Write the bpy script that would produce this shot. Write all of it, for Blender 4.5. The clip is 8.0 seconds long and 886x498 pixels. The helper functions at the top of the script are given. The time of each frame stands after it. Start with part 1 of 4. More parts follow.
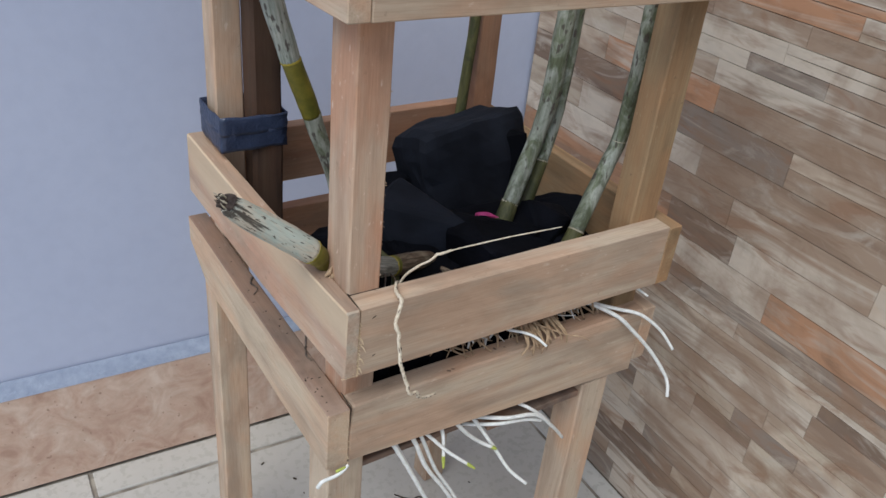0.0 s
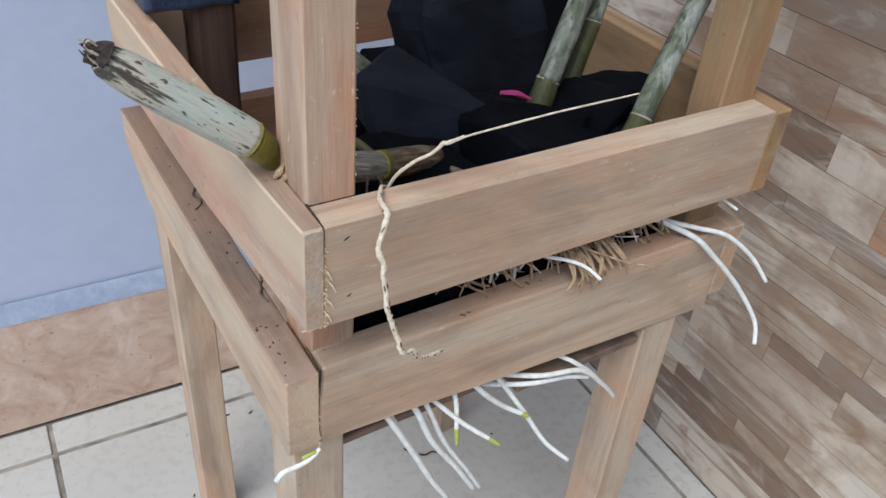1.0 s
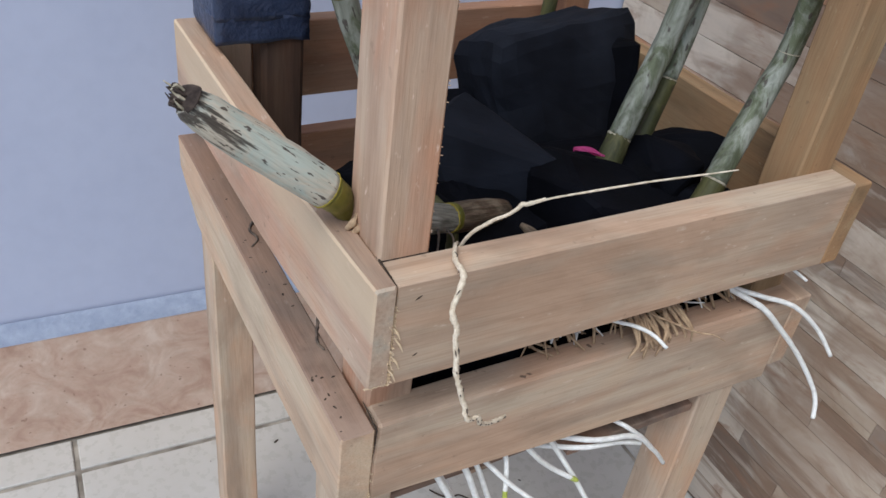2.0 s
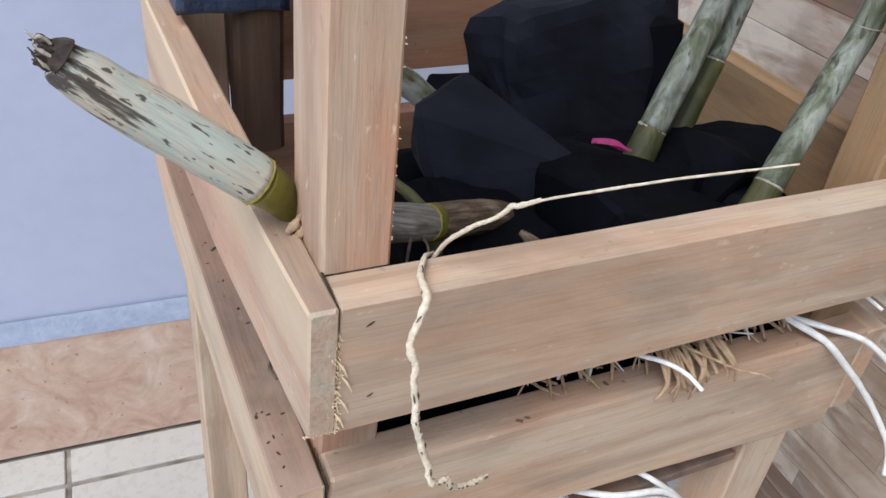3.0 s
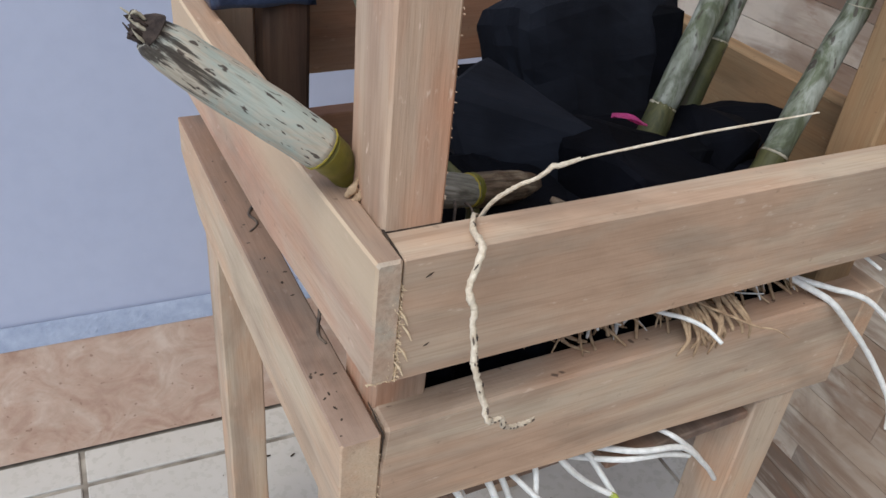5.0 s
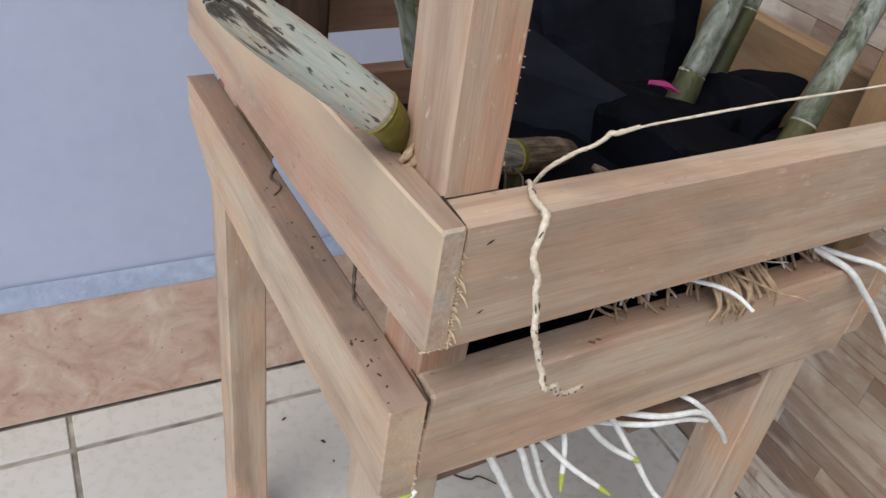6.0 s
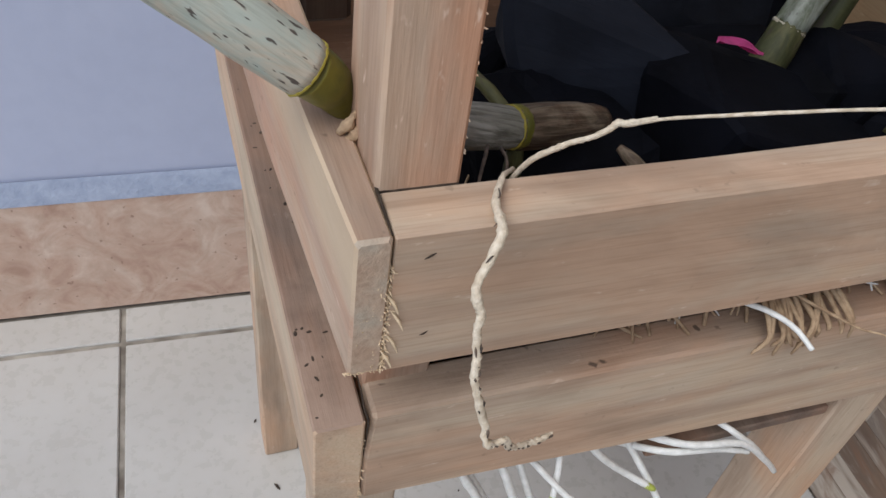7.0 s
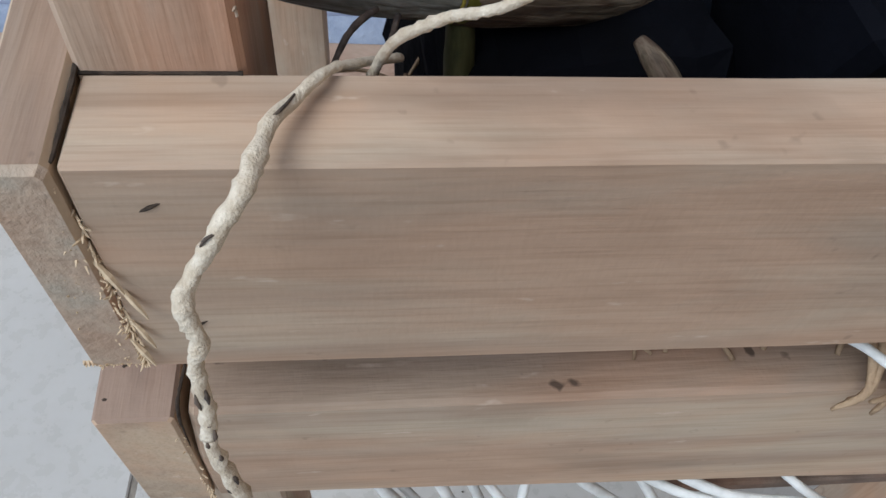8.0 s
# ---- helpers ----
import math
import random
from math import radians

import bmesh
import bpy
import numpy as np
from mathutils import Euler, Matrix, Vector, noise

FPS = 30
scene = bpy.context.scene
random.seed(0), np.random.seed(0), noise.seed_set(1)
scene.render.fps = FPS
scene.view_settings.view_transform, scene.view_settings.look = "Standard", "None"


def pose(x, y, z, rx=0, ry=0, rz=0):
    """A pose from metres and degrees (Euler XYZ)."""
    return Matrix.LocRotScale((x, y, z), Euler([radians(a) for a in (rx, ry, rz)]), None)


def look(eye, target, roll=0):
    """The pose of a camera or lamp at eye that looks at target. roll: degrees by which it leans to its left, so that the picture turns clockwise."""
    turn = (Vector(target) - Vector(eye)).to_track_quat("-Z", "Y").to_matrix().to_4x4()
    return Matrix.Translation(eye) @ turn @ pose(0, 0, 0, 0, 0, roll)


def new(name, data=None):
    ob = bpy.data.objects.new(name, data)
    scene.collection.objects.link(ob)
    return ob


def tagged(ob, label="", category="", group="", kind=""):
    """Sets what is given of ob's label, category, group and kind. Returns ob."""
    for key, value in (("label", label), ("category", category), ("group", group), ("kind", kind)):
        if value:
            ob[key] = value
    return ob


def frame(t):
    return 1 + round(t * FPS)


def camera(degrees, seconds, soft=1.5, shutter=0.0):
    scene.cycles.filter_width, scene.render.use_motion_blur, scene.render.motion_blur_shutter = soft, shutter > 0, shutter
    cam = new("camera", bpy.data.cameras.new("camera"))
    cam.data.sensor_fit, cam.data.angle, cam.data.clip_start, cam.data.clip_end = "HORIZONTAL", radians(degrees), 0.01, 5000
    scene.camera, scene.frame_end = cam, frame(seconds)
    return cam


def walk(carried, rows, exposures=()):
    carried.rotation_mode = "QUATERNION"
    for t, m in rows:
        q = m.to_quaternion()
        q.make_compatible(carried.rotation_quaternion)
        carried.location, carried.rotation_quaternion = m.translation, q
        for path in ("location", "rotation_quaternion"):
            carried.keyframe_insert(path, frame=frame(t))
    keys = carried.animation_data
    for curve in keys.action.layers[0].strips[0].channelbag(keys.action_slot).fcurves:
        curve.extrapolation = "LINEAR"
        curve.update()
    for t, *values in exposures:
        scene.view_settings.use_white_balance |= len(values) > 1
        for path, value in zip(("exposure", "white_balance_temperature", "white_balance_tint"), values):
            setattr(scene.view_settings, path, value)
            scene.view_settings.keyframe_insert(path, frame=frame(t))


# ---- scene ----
cam = camera(57.1, 8.0)
EXPOSURES = [(0.0, 0.0, 5740, 5), (0.5, 0.28, 5890, 7), (1.0, 0.22, 5590, 5), (1.5, 0.03, 5640, 6), (3.0, 0.44, 5690, 7), (3.5, 0.1, 5540, 4), (4.0, 0.01, 5640, 5), (5.5, 0.16, 5840, 7), (6.5, 0.05, 5940, 8), (7.2, -0.04, 5740, 8), (7.5, 0.09, 5560, 6), (8.0, 0.0, 5450, 4)]
PATH = [
    (0, (-0.205, -0.394, 0.874), (0.799, 1.005, -0.142), 6.1),
    (0.3, (-0.084, -0.347, 0.86), (0.675, 1.088, -0.308), 1.0),
    (0.5, (-0.085, -0.307, 0.835), (0.675, 1.144, -0.312), 1.0),
    (1, (-0.106, -0.27, 0.76), (0.81, 1.067, -0.412), 5.1),
    (1.5, (-0.14, -0.263, 0.766), (0.801, 1.08, -0.378), 7.4),
    (3, (-0.054, -0.194, 0.723), (0.726, 1.259, -0.409), 6.7),
    (3.5, (-0.067, -0.199, 0.691), (0.721, 1.213, -0.486), 7.0),
    (4, (-0.073, -0.191, 0.709), (0.722, 1.258, -0.417), 7.1),
    (5.5, (-0.099, -0.22, 0.718), (0.744, 1.221, -0.382), 5.7),
    (6, (-0.121, -0.193, 0.713), (0.775, 1.165, -0.45), 8.6),
    (6.2, (-0.14, -0.197, 0.728), (0.807, 1.108, -0.455), 10.6),
    (6.5, (-0.122, -0.195, 0.725), (0.734, 1.126, -0.508), 10.9),
    (7, (-0.036, -0.147, 0.703), (0.551, 1.169, -0.684), 8.9),
    (7.5, (0.042, -0.093, 0.658), (0.416, 1.135, -0.876), 9.8),
    (7.7, (0.065, -0.083, 0.658), (0.342, 1.104, -0.928), 8.4),
    (8, (0.058, -0.076, 0.641), (0.235, 1.076, -0.985), 5.7),
]
walk(cam, [(t, look(eye, target, roll)) for t, eye, target, roll in PATH], exposures=EXPOSURES)

# ---- world, sun, exposure ----
world = bpy.data.worlds.new("overcast_sky")
scene.world = world
world.use_nodes = True
wn = world.node_tree.nodes
sky = wn.new("ShaderNodeTexSky")
sky.sky_type, sky.sun_disc = "NISHITA", False
sky.sun_elevation, sky.sun_rotation = radians(56), radians(-120)
sky.air_density, sky.dust_density, sky.ozone_density = 1.0, 3.0, 1.0
wn["Background"].inputs["Strength"].default_value = 0.13
world.node_tree.links.new(sky.outputs["Color"], wn["Background"].inputs["Color"])
sun = new("sun", bpy.data.lights.new("sun", "SUN"))
sun.data.energy, sun.data.angle, sun.data.color = 1.95, radians(42), (1.0, 0.945, 0.86)
sun.matrix_world = look((-1.55, -0.9, 2.65), (0, 0, 0))


# ---- materials ----
def material(name, rough=0.7, spec=0.3):
    m = bpy.data.materials.new(name)
    m.use_nodes = True
    nt = m.node_tree
    b = nt.nodes["Principled BSDF"]
    b.inputs["Roughness"].default_value = rough
    b.inputs["Specular IOR Level"].default_value = spec
    return m, nt, b


def node(nt, kind, **inputs):
    n = nt.nodes.new(kind)
    for k, v in inputs.items():
        n.inputs[k.replace("_", " ")].default_value = v
    return n


def ramp(nt, fac, stops, mode="LINEAR"):
    r = nt.nodes.new("ShaderNodeValToRGB")
    r.color_ramp.interpolation = mode
    el = r.color_ramp.elements
    while len(el) < len(stops):
        el.new(0.5)
    for e, (p, c) in zip(el, stops):
        e.position, e.color = p, (*c, 1)
    nt.links.new(fac, r.inputs["Fac"])
    return r.outputs["Color"]


def mixed(nt, fac, a, b, blend="MIX"):
    x = nt.nodes.new("ShaderNodeMix")
    x.data_type, x.blend_type = "RGBA", blend
    if isinstance(fac, float):
        x.inputs["Factor"].default_value = fac
    else:
        nt.links.new(fac, x.inputs["Factor"])
    for s, v in ((x.inputs["A"], a), (x.inputs["B"], b)):
        if isinstance(v, tuple):
            s.default_value = (*v, 1)
        else:
            nt.links.new(v, s)
    return x.outputs["Result"]


def mapped(nt, scale=(1, 1, 1), jitter=3.0):
    """Object coordinates, scaled, shifted by a random step for each object."""
    co = nt.nodes.new("ShaderNodeTexCoord")
    info = nt.nodes.new("ShaderNodeObjectInfo")
    mul = nt.nodes.new("ShaderNodeMath")
    mul.operation = "MULTIPLY"
    mul.inputs[1].default_value = jitter
    nt.links.new(info.outputs["Random"], mul.inputs[0])
    mp = nt.nodes.new("ShaderNodeMapping")
    mp.inputs["Scale"].default_value = scale
    nt.links.new(co.outputs["Object"], mp.inputs["Vector"])
    nt.links.new(mul.outputs[0], mp.inputs["Location"])
    return mp.outputs["Vector"], info.outputs["Random"]


def noise_of(nt, vec, scale, detail=4.0, rough=0.55, distort=0.0):
    n = node(nt, "ShaderNodeTexNoise", Scale=scale, Detail=detail, Roughness=rough, Distortion=distort)
    nt.links.new(vec, n.inputs["Vector"])
    return n.outputs["Fac"]


def bumped(nt, b, height, strength, distance):
    bp = node(nt, "ShaderNodeBump", Strength=strength, Distance=distance)
    nt.links.new(height, bp.inputs["Height"])
    nt.links.new(bp.outputs["Normal"], b.inputs["Normal"])


def wood(name, pale, deep, dirt=0.25, saw=0.2, pinker=(1.02, 0.87, 0.785), flecks=0.5):
    """Rough-sawn softwood with the grain along the object's x."""
    m, nt, b = material(name, 0.75, 0.25)
    v, rnd = mapped(nt, (1, 1, 1))
    vs, _ = mapped(nt, (0.09, 1, 1))
    bands = noise_of(nt, vs, 60, 5, 0.6, 0.6)
    fine = noise_of(nt, vs, 420, 3, 0.6)
    blotch = noise_of(nt, mapped(nt, (0.3, 1, 1))[0], 30, 4, 0.55, 0.4)
    broad = noise_of(nt, mapped(nt, (0.05, 1, 1))[0], 42, 3, 0.5, 0.5)
    mid = tuple((p + d) / 2 for p, d in zip(pale, deep))
    col = ramp(nt, bands, [(0.30, tuple(m * 0.55 + d * 0.45 for m, d in zip(mid, deep))), (0.52, mid), (0.70, tuple(m * 0.45 + p * 0.55 for m, p in zip(mid, pale)))])
    col = mixed(nt, ramp(nt, broad, [(0.46, (0, 0, 0)), (0.58, (0.9, 0.9, 0.9))]), col, tuple(c * f for c, f in zip(pale, (1.04, 1.07, 1.06))))
    col = mixed(nt, ramp(nt, broad, [(0.34, (0.9, 0.9, 0.9)), (0.44, (0, 0, 0))]), col, tuple(c * 0.94 for c in deep))
    warm = mixed(nt, ramp(nt, blotch, [(0.42, (0, 0, 0)), (0.60, (0.8, 0.8, 0.8))]), col, tuple(c * f for c, f in zip(pale, pinker)))
    toned = mixed(nt, 1.0, warm, ramp(nt, rnd, [(0, (0.86, 0.85, 0.84)), (1, (1, 1, 1))]), "MULTIPLY")
    grained = mixed(nt, 0.24, toned, ramp(nt, fine, [(0.35, (0.72, 0.68, 0.64)), (0.62, (1, 1, 1))]), "MULTIPLY")
    specks = noise_of(nt, v, 170, 2, 0.5)
    spotted = mixed(nt, ramp(nt, specks, [(0.70, (0, 0, 0)), (0.76, (dirt, dirt, dirt))]), grained, (0.08, 0.055, 0.04))
    fleck = noise_of(nt, mapped(nt, (0.35, 1, 1))[0], 210, 3, 0.6)
    spotted = mixed(nt, ramp(nt, fleck, [(0.66, (0, 0, 0)), (0.74, (flecks, flecks, flecks))]), spotted, tuple(min(0.8, c * f) for c, f in zip(pale, (1.25, 1.3, 1.38))))
    pores = noise_of(nt, mapped(nt, (0.03, 1, 1))[0], 1100, 2, 0.5)
    spotted = mixed(nt, 0.3, spotted, ramp(nt, pores, [(0.36, (0.70, 0.64, 0.58)), (0.50, (1, 1, 1))]), "MULTIPLY")
    stain = noise_of(nt, mapped(nt, (0.5, 1, 1))[0], 17, 5, 0.6, 0.6)
    spotted = mixed(nt, 1.0, spotted, ramp(nt, stain, [(0.36, (1.06, 1.0, 0.94)), (0.50, (1, 1, 1)), (0.66, (0.83, 0.82, 0.81))]), "MULTIPLY")
    nt.links.new(spotted, b.inputs["Base Color"])
    va, _ = mapped(nt, (1.0, 0.35, 0.35))
    sawn = noise_of(nt, va, 520, 2, 0.6)
    add = nt.nodes.new("ShaderNodeMath")
    add.operation = "MULTIPLY_ADD"
    nt.links.new(sawn, add.inputs[0])
    add.inputs[1].default_value = 0.3
    nt.links.new(fine, add.inputs[2])
    bumped(nt, b, add.outputs[0], saw, 0.0012)
    return m


PALE = wood("sawn_pine", (0.56, 0.447, 0.34), (0.42, 0.315, 0.23), 0.25, 0.16)
FLECKED = wood("saw_flecked_pine", (0.555, 0.415, 0.31), (0.415, 0.28, 0.195), 0.15, 0.32, (1.02, 0.76, 0.64), 0.95)
SAPWOOD = wood("pink_pine_with_sapwood", (0.535, 0.40, 0.305), (0.41, 0.285, 0.21), 0.3, 0.18, (1.02, 0.80, 0.71))
WORN_TOP = wood("worn_board_top", (0.44, 0.34, 0.255), (0.30, 0.22, 0.165), 0.45, 0.3)
DUSTY = wood("dusty_pine", (0.56, 0.447, 0.33), (0.425, 0.32, 0.232), 0.3, 0.16)
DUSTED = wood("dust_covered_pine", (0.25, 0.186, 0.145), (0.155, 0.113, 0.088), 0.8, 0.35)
DIRTY = wood("dirt_pitted_pine", (0.47, 0.36, 0.27), (0.33, 0.245, 0.18), 0.85, 0.35)
# Slat pine darkened to brown: the shade below put into its colour.
SHADED = wood("shade_brown_slat_wood", (0.23, 0.17, 0.135), (0.155, 0.112, 0.088))
# Amber wood tone, darkened further to paint in the basket's inner shade.
AMBER = wood("amber_pine", (0.38, 0.27, 0.155), (0.265, 0.178, 0.098), 0.3, 0.2)
# Reddish pine at the back, its colour deepened for the shade there.
REDDISH = wood("reddish_pine", (0.40, 0.25, 0.165), (0.27, 0.16, 0.105))


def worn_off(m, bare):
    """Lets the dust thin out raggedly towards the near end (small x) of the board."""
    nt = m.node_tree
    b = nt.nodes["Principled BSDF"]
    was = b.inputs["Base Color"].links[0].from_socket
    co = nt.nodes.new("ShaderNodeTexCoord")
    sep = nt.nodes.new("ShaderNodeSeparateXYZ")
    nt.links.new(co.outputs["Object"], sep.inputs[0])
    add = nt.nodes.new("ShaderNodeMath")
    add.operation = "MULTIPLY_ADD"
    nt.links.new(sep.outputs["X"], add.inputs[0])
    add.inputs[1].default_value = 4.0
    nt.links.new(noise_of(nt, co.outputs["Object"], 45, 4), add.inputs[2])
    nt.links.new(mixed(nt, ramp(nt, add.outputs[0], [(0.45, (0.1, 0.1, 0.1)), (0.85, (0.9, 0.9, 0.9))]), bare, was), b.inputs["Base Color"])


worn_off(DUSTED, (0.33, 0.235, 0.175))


def sapwood(m, pale, height):
    """A paler band with a wavy lower border along the top of the board, where the sapwood begins."""
    nt = m.node_tree
    b = nt.nodes["Principled BSDF"]
    was = b.inputs["Base Color"].links[0].from_socket
    co = nt.nodes.new("ShaderNodeTexCoord")
    sep = nt.nodes.new("ShaderNodeSeparateXYZ")
    nt.links.new(co.outputs["Object"], sep.inputs[0])
    add = nt.nodes.new("ShaderNodeMath")
    add.operation = "MULTIPLY_ADD"
    nt.links.new(noise_of(nt, mapped(nt, (0.4, 0.4, 1), 0.0)[0], 22, 4), add.inputs[0])
    add.inputs[1].default_value = 0.05
    nt.links.new(sep.outputs["Z"], add.inputs[2])
    k = height + 0.025
    nt.links.new(mixed(nt, ramp(nt, add.outputs[0], [(k - 0.012, (0, 0, 0)), (k + 0.006, (0.7, 0.7, 0.7))]), was, pale), b.inputs["Base Color"])


sapwood(SAPWOOD, (0.56, 0.445, 0.305), 0.036)


def end_grain_material():
    """Torn, mouldy saw cut across the fibres: grey bloom, brown pores, rough."""
    m, nt, b = material("rough_end_grain", 0.9, 0.15)
    v, _ = mapped(nt)
    soft, grit = noise_of(nt, v, 55, 4), noise_of(nt, v, 420, 4, 0.7)
    col = ramp(nt, soft, [(0.40, (0.45, 0.325, 0.235)), (0.53, (0.49, 0.38, 0.285)), (0.70, (0.46, 0.405, 0.325))])
    col = mixed(nt, 0.3, col, ramp(nt, grit, [(0.34, (0.5, 0.45, 0.4)), (0.55, (1, 1, 1)), (0.72, (1.25, 1.22, 1.15))]), "MULTIPLY")
    nt.links.new(col, b.inputs["Base Color"])
    bumped(nt, b, grit, 0.5, 0.0012)
    return m


END_GRAIN = end_grain_material()
DARKWOOD = wood("dark_stained_wood", (0.085, 0.052, 0.036), (0.04, 0.025, 0.018), 0.1)


def char_material(name, low, high, spec):
    m, nt, b = material(name, 0.8, spec)
    v, _ = mapped(nt)
    vs, _ = mapped(nt, (0.15, 1, 1))
    n = noise_of(nt, v, 30, 5)
    nt.links.new(ramp(nt, n, [(0.3, low), (0.75, high)]), b.inputs["Base Color"])
    bumped(nt, b, noise_of(nt, vs, 120, 5, 0.65), 0.35, 0.002)
    return m


def cane_material(name, a, c, spots, fine=190, streak=0.75, fleck_scale=230, relief=0.5, stretch=0.4, rare=0.62):
    """Papery sheathed cane: streaks along x, dark flecks."""
    m, nt, b = material(name, 0.6, 0.3)
    v, rnd = mapped(nt, (1, 1, 1))
    vs, _ = mapped(nt, (0.06, 1, 1))
    st = noise_of(nt, vs, fine, 4, 0.6)
    big = noise_of(nt, mapped(nt, (0.5, 1, 1))[0], 70, 5, 0.65, 0.8)
    col = mixed(nt, ramp(nt, big, [(0.42, (0, 0, 0)), (0.58, (1, 1, 1))]), a, c)
    col = mixed(nt, streak, col, ramp(nt, st, [(0.36, (0.42, 0.42, 0.38)), (0.55, (1, 1, 1))]), "MULTIPLY")
    vf, _ = mapped(nt, (stretch, 1, 1))
    fl = noise_of(nt, vf, fleck_scale, 2, 0.4)
    col = mixed(nt, ramp(nt, fl, [(rare, (0, 0, 0)), (rare + 0.05, (spots, spots, spots))]), col, (0.05, 0.035, 0.03))
    nt.links.new(col, b.inputs["Base Color"])
    bumped(nt, b, st, relief, 0.0012)
    return m


def plain(name, a, c, scale, rough=0.6, bump=0.2, dist=0.001, spec=0.3):
    m, nt, b = material(name, rough, spec)
    v, _ = mapped(nt)
    n = noise_of(nt, v, scale, 5)
    nt.links.new(ramp(nt, n, [(0.32, a), (0.68, c)]), b.inputs["Base Color"])
    bumped(nt, b, noise_of(nt, v, scale * 4, 3), bump, dist)
    return m


CHAR = char_material("black_charcoal", (0.0008, 0.0009, 0.0016), (0.0035, 0.0042, 0.0075), 0.08)
# Lighter copy of the charcoal: bluish facet sheen put into its colour.
SHEENED = char_material("sheen_blue_charcoal", (0.0035, 0.0043, 0.0075), (0.011, 0.0135, 0.021), 0.15)
CANE_PALE = cane_material("pale_cane_sheath", (0.42, 0.42, 0.37), (0.31, 0.34, 0.30), 0.85, 460)
CANE_LYING = cane_material("striated_grey_cane", (0.40, 0.385, 0.33), (0.25, 0.24, 0.20), 0.3, 560, 0.95, 230, 0.9)
CANE_GREY = cane_material("grey_green_cane_sheath", (0.31, 0.325, 0.275), (0.12, 0.135, 0.08), 0.8)
CANE_GREEN = cane_material("green_cane", (0.045, 0.048, 0.018), (0.085, 0.082, 0.03), 0.5)
STUB = cane_material("pale_burnt_cane_sheath", (0.52, 0.465, 0.37), (0.42, 0.465, 0.41), 0.9, 900, 0.3, 640, 0.3, 0.28, 0.645)


def scorch(m):
    """A ragged black stain that licks along the outer end of the broken cane."""
    nt = m.node_tree
    b = nt.nodes["Principled BSDF"]
    was = b.inputs["Base Color"].links[0].from_socket
    co = nt.nodes.new("ShaderNodeTexCoord")
    sep = nt.nodes.new("ShaderNodeSeparateXYZ")
    nt.links.new(co.outputs["Object"], sep.inputs[0])
    mp = nt.nodes.new("ShaderNodeMapping")
    mp.inputs["Scale"].default_value = (0.07, 1, 1)
    nt.links.new(co.outputs["Object"], mp.inputs["Vector"])
    wide = nt.nodes.new("ShaderNodeMath")
    wide.operation = "MULTIPLY_ADD"
    nt.links.new(noise_of(nt, mp.outputs["Vector"], 380, 4, 0.65), wide.inputs[0])
    wide.inputs[1].default_value, wide.inputs[2].default_value = 2.4, -0.72
    n = wide.outputs[0]
    add = nt.nodes.new("ShaderNodeMath")
    add.operation = "MULTIPLY_ADD"
    nt.links.new(sep.outputs["X"], add.inputs[0])
    add.inputs[1].default_value = 14.0
    nt.links.new(n, add.inputs[2])
    nt.links.new(mixed(nt, ramp(nt, add.outputs[0], [(0.0, (0, 0, 0)), (0.5, (0, 0, 0)), (1.0, (0, 0, 0))]), was, (0.022, 0.015, 0.012)), b.inputs["Base Color"])
    r = b.inputs["Base Color"].links[0].from_node.inputs["Factor"].links[0].from_node
    sub = nt.nodes.new("ShaderNodeMath")
    sub.operation = "SUBTRACT"
    nt.links.new(add.outputs[0], sub.inputs[0])
    sub.inputs[1].default_value = 0.83
    nt.links.new(sub.outputs[0], r.inputs["Fac"])
    for e, (p, c) in zip(r.color_ramp.elements, ((0.48, 0), (0.66, 0.85), (1.0, 0.96))):
        e.position, e.color = p, (c, c, c, 1)


scorch(STUB)
CANE_DRY = cane_material("dry_cane_sheath", (0.21, 0.165, 0.115), (0.095, 0.06, 0.038), 0.4, 560, 0.95, 230, 0.9)
SHEATH_EDGE = plain("torn_sheath_edge", (0.27, 0.24, 0.17), (0.46, 0.42, 0.33), 260)
OLIVE = plain("olive_green_cane", (0.085, 0.085, 0.012), (0.20, 0.165, 0.022), 70, 0.45)
NODE = plain("yellow_green_node", (0.24, 0.20, 0.02), (0.36, 0.29, 0.05), 90)
BURNT = plain("blackened_cane_end", (0.018, 0.012, 0.01), (0.075, 0.055, 0.044), 160, 0.85, 0.6)
ROOT_DRY = plain("dry_aerial_root", (0.52, 0.43, 0.31), (0.74, 0.66, 0.53), 420, 0.75, 0.5)
ROOT_DARK = plain("blackened_root_skin", (0.05, 0.04, 0.035), (0.16, 0.12, 0.09), 300, 0.8, 0.5)
ROOT_WHITE = plain("white_velamen_root", (0.64, 0.64, 0.61), (0.80, 0.80, 0.77), 220, 0.55, 0.25)
ROOT_BROWN = plain("brown_fibre_root", (0.24, 0.155, 0.09), (0.48, 0.35, 0.22), 180, 0.8, 0.5)
TIP_GREEN = plain("lime_root_tip", (0.30, 0.36, 0.05), (0.42, 0.46, 0.10), 300, 0.4)
PINK = plain("magenta_petal", (0.55, 0.07, 0.26), (0.72, 0.13, 0.38), 120, 0.5)
TAPE = plain("blue_black_plastic", (0.018, 0.026, 0.055), (0.035, 0.05, 0.10), 60, 0.35, 0.6, 0.002, 0.5)
DEBRIS_SHADE = plain("dark_debris_and_seam_shade", (0.02, 0.014, 0.01), (0.07, 0.05, 0.035), 300, 0.9)
FIBRE = plain("pale_splinter", (0.55, 0.42, 0.27), (0.70, 0.56, 0.38), 200, 0.8)


